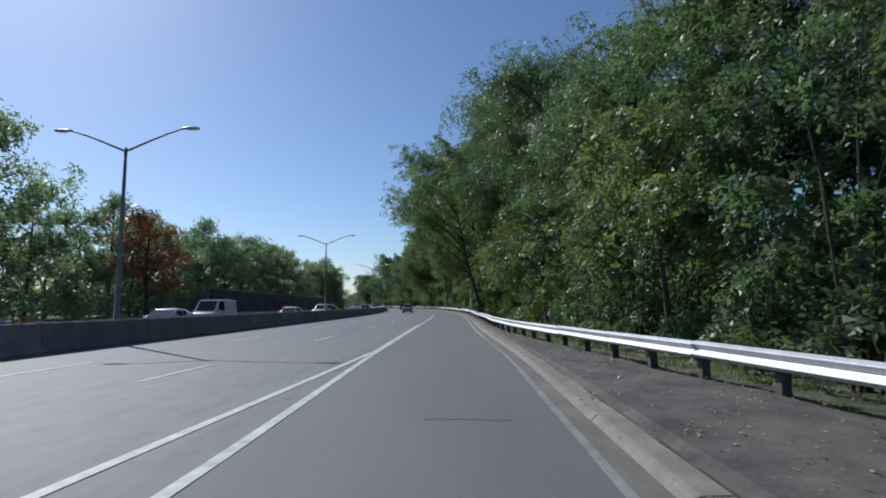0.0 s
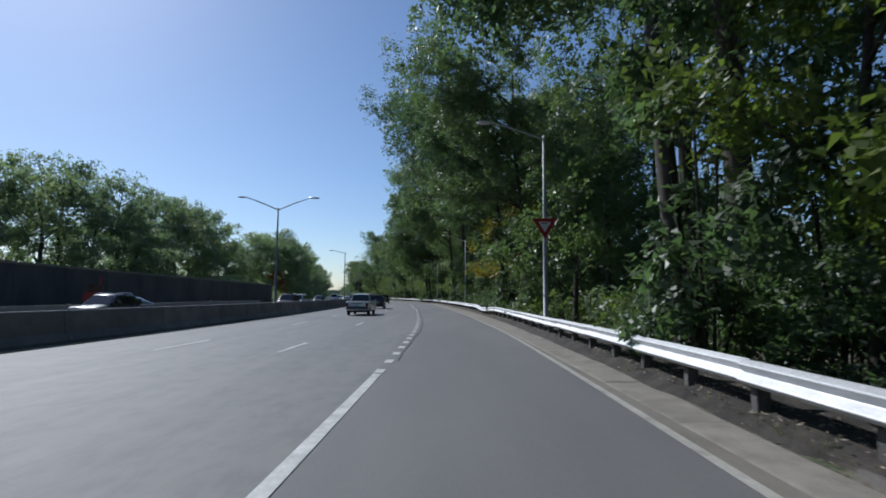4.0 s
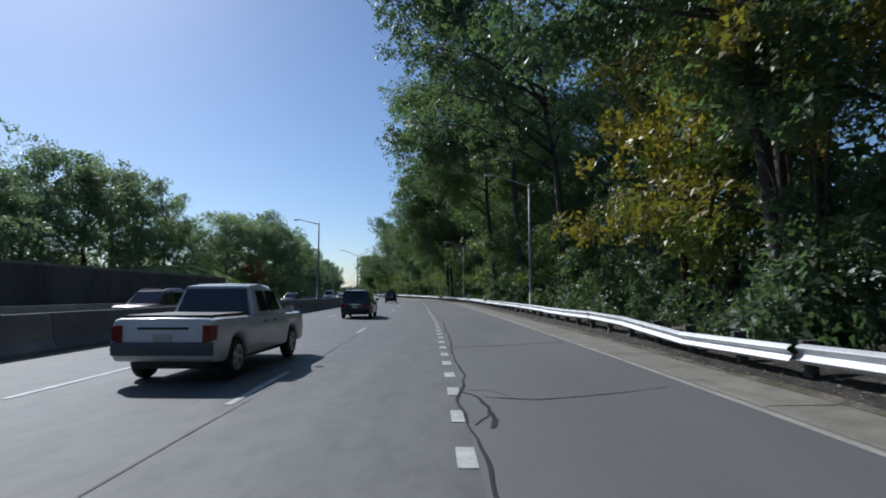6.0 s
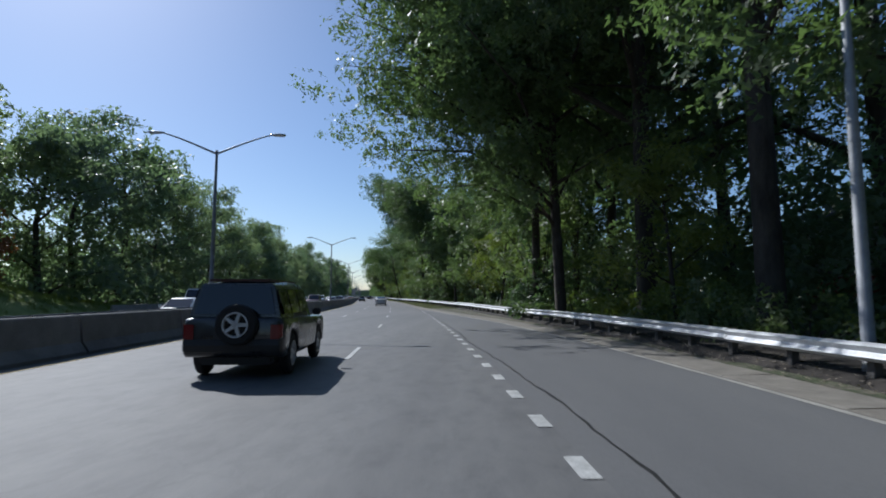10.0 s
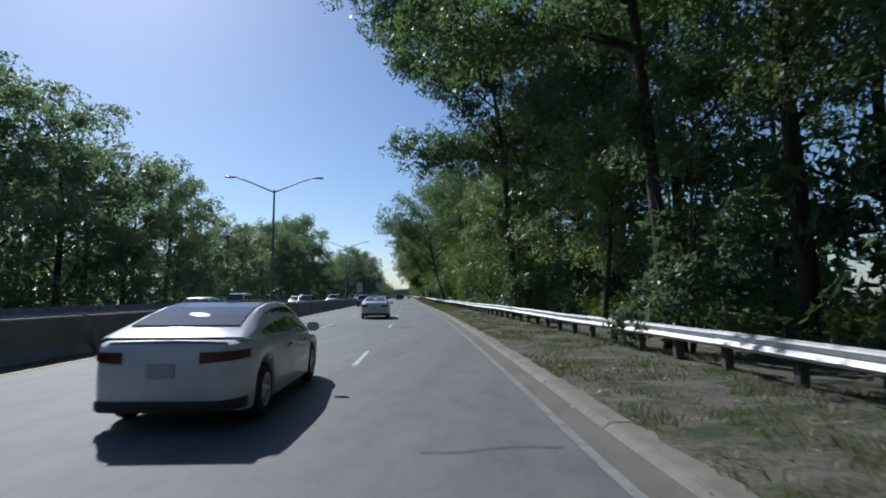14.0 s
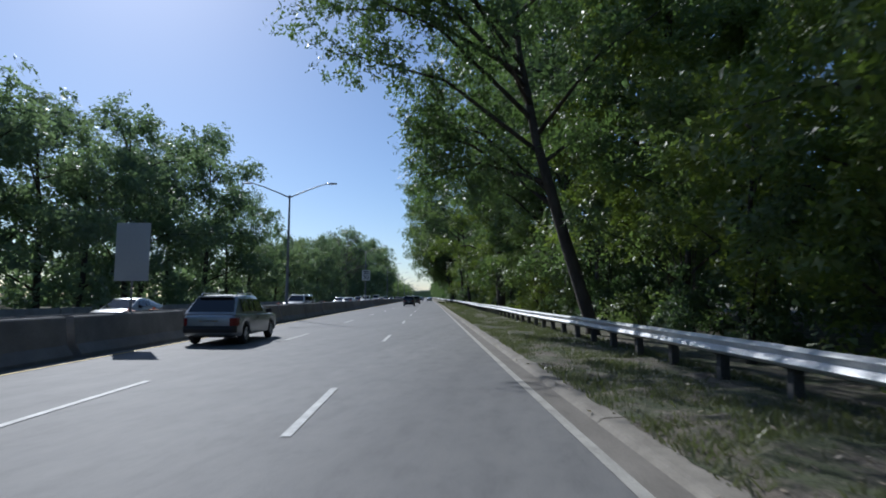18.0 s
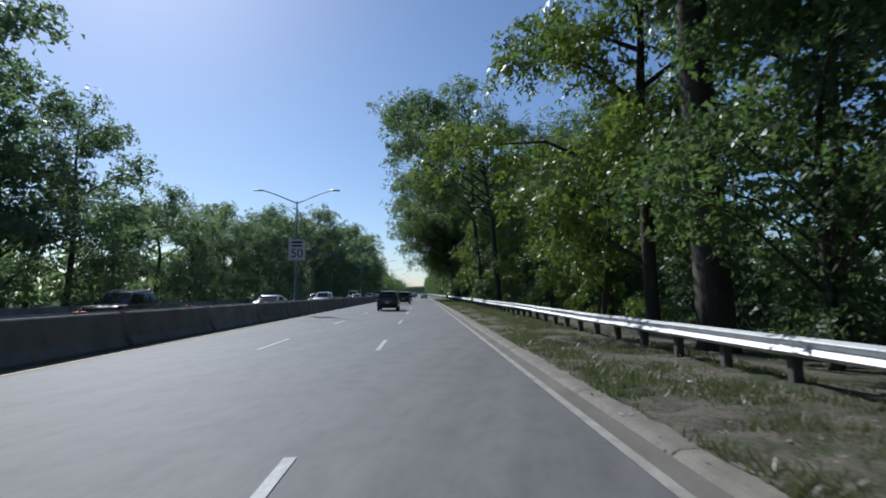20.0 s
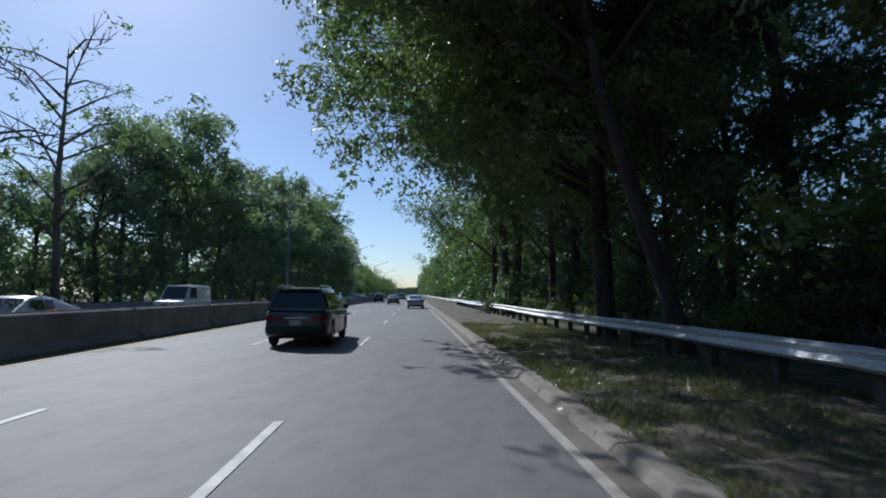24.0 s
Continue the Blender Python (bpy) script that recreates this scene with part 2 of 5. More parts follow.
def mesh_object(name, verts, faces, material, parent=None, label="", smooth=False):
    me = bpy.data.meshes.new(name)
    me.from_pydata([tuple(v) for v in verts], [], faces)
    me.materials.append(material)
    if smooth:
        me.polygons.foreach_set("use_smooth", [True] * len(me.polygons))
    me.update()
    ob = new(name, me)
    if parent is not None:
        ob.parent = parent
    if label:
        ob["label"] = label
    return ob


def part(name, bm, material, parent, label="", smooth=False):
    me = bpy.data.meshes.new(name)
    bm.normal_update()
    bm.to_mesh(me)
    bm.free()
    me.materials.append(material)
    if smooth:
        me.polygons.foreach_set("use_smooth", [True] * len(me.polygons))
    ob = new(name, me)
    ob.parent = parent
    if label:
        ob["label"] = label
    return ob


def ribbon(name, rows, material, parent=None, label=""):
    """A strip: rows of points across, joined row to row."""
    n = len(rows[0])
    verts = [p for r in rows for p in r]
    faces = [(i * n + j, i * n + j + 1, (i + 1) * n + j + 1, (i + 1) * n + j) for i in range(len(rows) - 1) for j in range(n - 1)]
    return mesh_object(name, verts, faces, material, parent, label)


def steps(a, b, d):
    n = max(1, int(math.ceil((b - a) / d)))
    return [a + (b - a) * i / n for i in range(n + 1)]


def empty(name, m, label, category, group="", kind=""):
    ob = new(name)
    ob.empty_display_size = 0.2
    ob.matrix_basis = m
    return tagged(ob, label, category, group, kind)


S0, S1 = -40.0, 1150.0
START = steps(S0, 300, 4.0) + steps(300, S1, 25.0)[1:]

# ---- the ground: one sheet to the horizon, a little below the road ----
rows = []
for s in steps(-600, 3000, 150.0):
    rows.append([Vector((median_x(s) + u, s, -0.12)) for u in (-1800, -400, -60, 60, 400, 1800)])
tagged(ribbon("ground", rows, FOREST_FLOOR), "woodland ground covered in leaf litter", "ground", kind="structure")

# ---- carriageways ----
road = tagged(ribbon("road", [[at(s, u) for u in (-0.2, 4.0, 8.0, along(s, EDGE) + 0.15)] for s in START], ASPHALT),
              "grey worn asphalt carriageway with three lanes", "road", kind="structure")
tagged(ribbon("road_opposite", [[at(s, u) for u in (-14.0, -7.0, 0.2)] for s in START], ASPHALT),
       "grey asphalt carriageway of the opposite direction", "road", kind="structure")
rows = [[at(s, along(s, MERGE_LINE) + 0.1, 0.0045), at(s, along(s, EDGE) - 0.02, 0.005)] for s in steps(S0, 222, 4.0)]
tagged(ribbon("road_ramp", rows, RAMP_ASPHALT), "darker asphalt of the merging slip lane", "road", kind="structure")


def kerb_height(s):
    return along(s, ((-40, 0.09), (45, 0.09), (62, 0.02), (205, 0.02), (225, 0.07), (390, 0.06), (420, 0.10), (1200, 0.10)))


KERB_FROM = ((-40, 0.34), (60, 0.34), (80, 0.12), (200, 0.12), (228, 0.50), (250, 0.43), (290, 0.42), (393, 0.32), (1200, 0.32))
KERB_TO = ((-40, 0.76), (30, 0.80), (60, 0.80), (80, 1.25), (200, 1.25), (226, 0.94), (250, 0.88), (290, 0.80), (393, 0.74), (1200, 0.72))
rows = [[at(s, along(s, EDGE) + 0.05, 0.004), at(s, along(s, EDGE) + along(s, KERB_FROM) + 0.05, 0.006)] for s in START]
tagged(ribbon("gutter", rows, GUTTER), "sandy concrete gutter along the edge line", "gutter", kind="structure")
kerb = empty("kerb", pose(0, 0, 0), "pale sloping concrete kerb beside the gutter", "kerb", kind="structure")
CUTS = steps(S0, 500, 3.0) + steps(500, S1, 50.0)[1:]
krng = random.Random(5)
for a, b in zip(CUTS[:-1], CUTS[1:]):
    rws = []
    j = krng.uniform(-0.004, 0.004)
    for s in (a + 0.014, b - 0.014):
        e, k = along(s, EDGE), kerb_height(s) + j
        f, w = e + along(s, KERB_FROM) + j, e + along(s, KERB_TO)
        rws.append([at(s, f, 0.0), at(s, f + 0.07, k * 0.8), at(s, f + 0.12, k), at(s, w, k + 0.01), at(s, w + 0.01, -0.05)])
    ribbon("kerb_stone", rws, KERB, kerb)
rows = []
random.seed(4)
for s in steps(S0, 224, 1.5) + steps(224, 480, 0.32)[1:] + steps(480, S1, 25.0)[1:]:
    e = along(s, EDGE)
    w = along(s, KERB_TO)
    k = kerb_height(s)
    r = max(along(s, RAIL), e + w + 0.3)
    row = [at(s, e + w - random.uniform(0.02, along(s, ((225, 0.10), (235, 0.13), (390, 0.13), (420, 0.10)))), k + 0.0125)]
    for g in (0.15, 0.35, 0.55, 0.8, 1.0):
        row.append(at(s, e + w + (r + 0.2 - e - w) * g, k + 0.03 + random.uniform(-0.035, 0.05)))
    rows.append(row + [at(s, r + 2.5, -0.05), at(s, r + 8, 0.2), at(s, r + 40, 0.5)])
verge = tagged(ribbon("verge", rows, VERGE), "patchy dry grass and bare dirt verge", "verge", kind="structure")
rows = []
for s in steps(S0, 66, 1.5):
    e, r = along(s, EDGE) + along(s, KERB_TO), along(s, RAIL) + random.uniform(-0.15, 0.25)
    rows.append([at(s, e - random.uniform(0.03, 0.08) if g < 0 else e + (r - e) * g + 0.02, kerb_height(s) + (0.0 if g < 0 else 0.09) + random.uniform(-0.006, 0.006)) for g in (-0.12, 0.02, 0.3, 0.6, 1.0)])
tagged(ribbon("pavement", rows, GRIT), "gritty old pavement between kerb and guard rail", "pavement", kind="structure")


def bank(s, g):
    """Height of the soil over the kerb, g metres behind the rail."""
    rise = along(s, ((39, 0.0), (40, 0.4), (75, 1.0), (215, 1.0), (234, 0.3), (235, 0.0)))
    return rise * along(g, ((-0.25, 0.0), (-0.1, 0.07), (0.02, 0.13), (0.2, 0.19), (0.5, 0.25), (1.0, 0.28), (1.8, 0.22), (3.4, 0.1)))


rows = []
for s in steps(40, 234, 0.8):
    r, k = along(s, RAIL), kerb_height(s)
    edge = -0.16 - random.uniform(0.0, 0.14)
    rows.append([at(s, r + edge, k - 0.02)] + [at(s, r + g, k + 0.02 + bank(s, g) + random.uniform(-0.03, 0.03)) for g in (-0.1, 0.02, 0.2, 0.5, 1.0, 1.8, 3.4)])
tagged(ribbon("soil_bank", rows, SHADED_SOIL), "low bank of shade-darkened soil and leaf litter under the guard rail", "bank", kind="structure")
rows = [[at(s, u, z) for u, z in ((-40, 0.6), (-20, 0.35), (-15.2, 0.05), (-13.9, 0.03))] for s in START]
tagged(ribbon("verge_opposite", rows, VERGE), "grassy edge beyond the opposite carriageway", "verge", kind="structure")


# ---- markings ----
def line(name, s_from, s_to, where, width, material, label, step=3.0, z=0.009):
    rws = [[at(s, along(s, where) - width / 2, z), at(s, along(s, where) + width / 2, z)] for s in steps(s_from, s_to, step)]
    return tagged(ribbon(name, rws, material), label, "road marking", "lane markings", "structure")


line("edge_line", S0, 26, EDGE, 0.11, FAINT_PAINT, "edge line faded into the sandy gutter")
line("edge_line", 26, 238, EDGE, 0.13, EDGE_PAINT, "solid white edge line beside the gutter")
line("edge_line", 238, 312, EDGE, 0.12, FAINT_PAINT, "edge line worn nearly away beside the gutter")
line("edge_line", 312, 1000, EDGE, 0.13, EDGE_PAINT, "solid white edge line beside the gutter")
line("merge_line", S0, 18, MERGE_LINE, 0.16, PAINT, "solid white line beside the slip lane")
line("merge_line", 18, 42, tuple((s, u - 0.04) for s, u in MERGE_LINE), 0.25, PAINT, "broad white line where the gore closes")
line("merge_line", 42, 72, MERGE_LINE, 0.17, PAINT, "solid white line beside the slip lane")
line("gore_line", S0, 18, ((-40, 9.0), (5, 11.3), (12, 11.62), (18, 11.88)), 0.16, PAINT, "white line of the narrow gore")
line("median_line", S0, 1000, ((-40, FACE + 0.45), (1200, FACE + 0.45)), 0.11, YELLOW_PAINT, "thin worn yellow line beside the barrier")
DOTS = ((-7, 70.5), (0, 82.4), (2, 85.8), (15, 107.1), (19, 113.7), (24, 122.0), (31, 133.8), (33, 137.3), (41, 151.7), (44, 156.9), (47, 161.2), (50, 166.3), (53, 170.8), (55, 174.3), (87, 229.7), (90, 235.0))
for i in range(-6, 88):
    s = along(i, DOTS)
    line("lane_dot", s - 0.31, s + 0.31, MERGE_LINE, 0.19, PAINT, "short white dotted lane mark", 1.0)
DASHES = ((-4, -10), (0, 39.5), (1, 52), (4, 92), (5, 104.3), (8, 143.3), (11, 182), (15, 233.5), (18, 272.5), (20, 297.5), (22, 322.2), (23, 334.5), (28, 395.6), (32, 444.2), (70, 907.4))
for i in range(-5, 60):
    s = along(i, DASHES)
    line("lane_dash", s - 3.05, s, LEFT_LINE, 0.12, PAINT, "worn white lane dash", 1.6)
    line("lane_dash", s - 2.6, s + 0.8, FAR_LINE, 0.12, PAINT, "worn white lane dash", 1.6)


# ---- median barrier ----
def barrier_mesh(length):
    near = [(FACE, 0.0), (FACE, 0.09), (FACE - 0.17, 0.34), (FACE - 0.25, 1.0), (FACE - 0.28, 1.04), (FACE - 0.41, 1.045), (FACE - 0.44, 1.0), (FACE - 0.46, 0.72)]
    prof = near + [(-x, z) for x, z in reversed(near)]
    verts = [(x, y, z) for y in (0.012, length - 0.012) for x, z in prof]
    n = len(prof)
    faces = [(j, j + 1, n + j + 1, n + j) for j in range(n - 1)] + [tuple(range(n))[::-1], tuple(range(n, 2 * n))]
    me = bpy.data.meshes.new("barrier_section")
    me.from_pydata(verts, [], faces)
    me.materials.append(BARRIER)
    return me


barrier = empty("median_barrier", pose(0, 0, 0), "weathered concrete median barrier of cast sections", "barrier", kind="structure")
short, long_ = barrier_mesh(6.0), barrier_mesh(25.0)
s = -42.0
while s < 1000:
    ob = new("barrier_section", short if s < 560 else long_)
    ob.parent = barrier
    ob.matrix_basis = placed(s, 0, 0)
    h0 = at(s, 0)
    d = at(s + (6.0 if s < 560 else 25.0), 0) - h0
    ob.matrix_basis = pose(h0.x, h0.y, 0, 0, 0, math.degrees(math.atan2(-d.x, d.y)))
    s += d.length


# ---- guard rail: a W-beam on steel posts ----
def beam_mesh(length, name="beam"):
    prof = [(0.022, 0.836), (0.006, 0.834), (-0.068, 0.796), (-0.080, 0.786), (-0.082, 0.776), (-0.076, 0.764), (-0.016, 0.694), (-0.008, 0.684), (-0.016, 0.672), (-0.088, 0.608), (-0.097, 0.598), (-0.096, 0.586), (-0.084, 0.574), (-0.024, 0.530), (-0.008, 0.526)]
    back = [(x + 0.012, z) for x, z in reversed(prof)]
    ring = prof + back
    n = len(ring)
    verts = [(x, y, z) for y in (-0.05, length + 0.05) for x, z in ring]
    faces = [(j, (j + 1) % n, n + (j + 1) % n, n + j) for j in range(n)]
    me = bpy.data.meshes.new(name)
    me.from_pydata(verts, [], faces)
    me.materials.append(STEEL)
    return me


def post_mesh():
    bm = bmesh.new()
    bmesh.ops.create_cube(bm, size=1.0, matrix=Matrix.Translation((0.17, 0, 0.28)) @ Matrix.Diagonal((0.17, 0.155, 1.06, 1)))
    bmesh.ops.create_cube(bm, size=1.0, matrix=Matrix.Translation((0.045, 0, 0.66)) @ Matrix.Diagonal((0.07, 0.13, 0.30, 1)))
    bmesh.ops.bevel(bm, geom=[e for e in bm.edges], offset=0.012, segments=1, affect="EDGES")
    me = bpy.data.meshes.new("post")
    bm.to_mesh(me)
    bm.free()
    me.materials.append(POST)
    return me


BEAM, LONG_BEAM, RAIL_POST = beam_mesh(3.81), beam_mesh(25.0, "long_beam"), post_mesh()


def knock(s):
    """How far a beam hangs where a car once struck the rail."""
    return 0.20 * math.exp(-((s - 105.0) / 3.2) ** 2) + 0.07 * math.exp(-((s - 247.0) / 4.0) ** 2)


def knock_lift(s):
    return 0.05 * math.exp(-((s - 112.5) / 3.0) ** 2)


def guard_rail(s_from, s_to, label, near=True):
    rail = empty("guard_rail", pose(0, 0, 0), label, "guard rail", "guard rails")
    s = s_from
    step = 3.81 if near else 25.0
    k = 0
    while s < s_to:
        a, b = at(s, along(s, RAIL)), at(s + step, along(s + step, RAIL))
        d = b - a
        b = a + d * (step / d.length)
        t = math.degrees(math.atan2(-d.x, d.y))
        base = kerb_height(s) - along(s, ((55, 0.1), (75, 0.04)))
        ob = new("beam", BEAM if near else LONG_BEAM)
        ob.parent = rail
        dz = [knock(q) - knock_lift(q) for q in (s, s + step)] if near else (0.0, 0.0)
        pitch = math.degrees(math.atan2(dz[0] - dz[1], step))
        ob.matrix_basis = pose(a.x, a.y, base - dz[0] + 0.02 * math.sin(s * 0.21), pitch + 0.12 * math.sin(s), 1.0 * math.sin(s * 0.37) - 60.0 * knock(s + step / 2), t + 0.15 * math.sin(1.7 * s))
        for f in ((0.0, 0.5) if near else ()):
            p = a.lerp(b, f)
            ob = new("post", RAIL_POST)
            ob.parent = rail
            ob.matrix_basis = pose(p.x, p.y, base, 0, 2.0 * math.sin(k * 1.3), t)
            k += 1
        s += step * math.cos(math.radians(t))
    return rail


guard_rail(-12.0, 232.0, "galvanised W-beam guard rail on steel posts beside the slip lane")
guard_rail(232.3, 520.0, "galvanised W-beam guard rail standing in the grass verge")
guard_rail(520.5, 1000.0, "galvanised W-beam guard rail running into the distance", False)


# ---- lamps ----
def tube(bm, pts, radii, sides=10):
    """A tapering tube through points."""
    rings = []
    for i, (p, r) in enumerate(zip(pts, radii)):
        p = Vector(p)
        d = (Vector(pts[min(i + 1, len(pts) - 1)]) - Vector(pts[max(i - 1, 0)])).normalized()
        x = d.orthogonal().normalized() if abs(d.z) < 0.95 else (Vector((1, 0, 0)) - d * d.x).normalized()
        y = d.cross(x)
        rings.append([bm.verts.new(p + (x * math.cos(2 * math.pi * k / sides) + y * math.sin(2 * math.pi * k / sides)) * r) for k in range(sides)])
    for a, b in zip(rings[:-1], rings[1:]):
        for k in range(sides):
            bm.faces.new((a[k], a[(k + 1) % sides], b[(k + 1) % sides], b[k]))
    bm.faces.new(rings[-1])
    bm.faces.new(rings[0][::-1])
    return bm


def lamp_head(side):
    """A flat tapering cobra head that points to x = side."""
    bm = bmesh.new()
    prof = [(-0.30, 0.05, 0.05), (-0.1, 0.09, 0.07), (0.1, 0.15, 0.085), (0.35, 0.15, 0.075), (0.48, 0.08, 0.04)]
    rings = []
    for x, w, h in prof:
        rings.append([bm.verts.new((side * x, w * math.cos(a), h * max(math.sin(a), -0.55))) for a in [2 * math.pi * k / 12 for k in range(12)]])
    for a, b in zip(rings[:-1], rings[1:]):
        for k in range(12):
            bm.faces.new((a[k], a[(k + 1) % 12], b[(k + 1) % 12], b[k]))
    bm.faces.new(rings[-1])
    bm.faces.new(rings[0][::-1])
    bmesh.ops.recalc_face_normals(bm, faces=bm.faces)
    return bm


def street_lamp(m, sides, base_z, label, top=8.5, reach=2.6, rise=1.0, metal=SHADED_POLE):
    lamp = empty("street_lamp", m, label, "street lamp", "street lamps")
    bm = tube(bmesh.new(), [(0, 0, base_z), (0, 0, base_z + 0.12), (0, 0, base_z + 0.14), (0, 0, top * 0.5), (0, 0, top + 0.12)], [0.2, 0.2, 0.115, 0.095, 0.06], 12)
    part("pole", bm, metal, lamp, smooth=True)
    for sd in sides:
        pts = [(sd * reach * f, 0, top - 0.05 + rise * (1.12 * f - 0.12 * f ** 4)) for f in (0.0, 0.2, 0.45, 0.7, 0.9, 1.0)]
        arm = part("arm", tube(bmesh.new(), pts, [0.05, 0.047, 0.042, 0.038, 0.034, 0.03], 8), metal, lamp, smooth=True)
        hd = part("lamp_head", lamp_head(sd), HEAD, arm, "silver cobra lamp head", smooth=True)
        hd.location = (sd * (reach + 0.2), 0, top - 0.05 + rise)
    return lamp


LAMPS = ((23.0, 2), (59.4, 2), (103.0, 2), (146.2, 1), (191.3, 2), (236.8, 2), (279.5, 2), (321.5, 2), (361.3, 2), (405.4, 2), (447.5, 2))
for s, n in LAMPS + tuple((491.0 + 43.5 * i, 2) for i in range(10)):
    if n == 2:
        street_lamp(placed(s, 0), (-1, 1), 0.70, "double-armed grey street lamp in the median")
    else:
        street_lamp(placed(s, 0), (-1,), 0.70, "single-armed grey street lamp in the median", 8.5, 1.9, 0.45)
for x, y in ((4.42, 84.4), (3.1, 129.4), (-0.7, 176.7)):
    street_lamp(pose(x, y, 0.0, 0, 0, math.degrees(heading(y))), (-1,), -0.05, "tall single-armed aluminium street lamp behind the guard rail", 8.8, 2.4, 0.75, POLE)


# ---- trees ----
def leaf_cloud(rng, centres, radii, count, size, flat=0.75):
    """Leaves in sprays that sit on the outside of clumps: small pointed blades, each its own island."""
    n = len(centres)
    c = np.asarray(centres)
    r = np.asarray(radii)
    w = r ** 2
    sprays = max(1, count // 14)
    pick = rng.choice(n, sprays, p=w / w.sum())
    d = rng.normal(size=(sprays, 3))
    d /= np.linalg.norm(d, axis=1)[:, None]
    rad = r[pick] * rng.uniform(0.4, 1.0, sprays) ** 0.5 * (1.0 + 0.10 * rng.normal(size=sprays).clip(-1, 1.6))
    mid = c[pick] + d * rad[:, None] * (1.0, 1.0, flat)
    # each spray is a flat, slightly hanging fan that shares one facing
    fan = rng.integers(0, sprays, count)
    face = d * (1.0, 1.0, 0.7) + rng.normal(size=(sprays, 3)) * 0.35 + (0, 0, 0.55)
    face /= np.linalg.norm(face, axis=1)[:, None]
    off = rng.normal(size=(count, 3)).clip(-1.7, 1.7)
    off -= face[fan] * (off * face[fan]).sum(1)[:, None] * 0.72
    pos = mid[fan] + off * size * rng.uniform(1.3, 2.7, sprays)[fan][:, None]
    nrm = face[fan] + rng.normal(size=(count, 3)) * 0.38
    nrm /= np.linalg.norm(nrm, axis=1)[:, None]
    a = np.cross(nrm, rng.normal(size=(count, 3)))
    a /= np.linalg.norm(a, axis=1)[:, None] + 1e-9
    b = np.cross(nrm, a)
    ln = size * rng.uniform(0.6, 1.45, count)[:, None]
    wd = ln * rng.uniform(0.38, 0.6, count)[:, None]
    v = np.stack([pos - a * ln + b * wd, pos - a * ln * 0.6 - b * wd, pos + a * ln], 1)
    return v.reshape(-1, 3)


def leaf_mesh(name, verts, material, corners=3):
    n = len(verts) // corners
    me = bpy.data.meshes.new(name)
    me.vertices.add(len(verts))
    me.vertices.foreach_set("co", verts.astype(np.float32).ravel())
    me.loops.add(n * corners)
    me.loops.foreach_set("vertex_index", np.arange(n * corners, dtype=np.int32))
    me.polygons.add(n)
    me.polygons.foreach_set("loop_start", np.arange(0, n * corners, corners, dtype=np.int32))
    me.polygons.foreach_set("loop_total", np.full(n, corners, dtype=np.int32))
    me.materials.append(material)
    me.update(calc_edges=True)
    return me


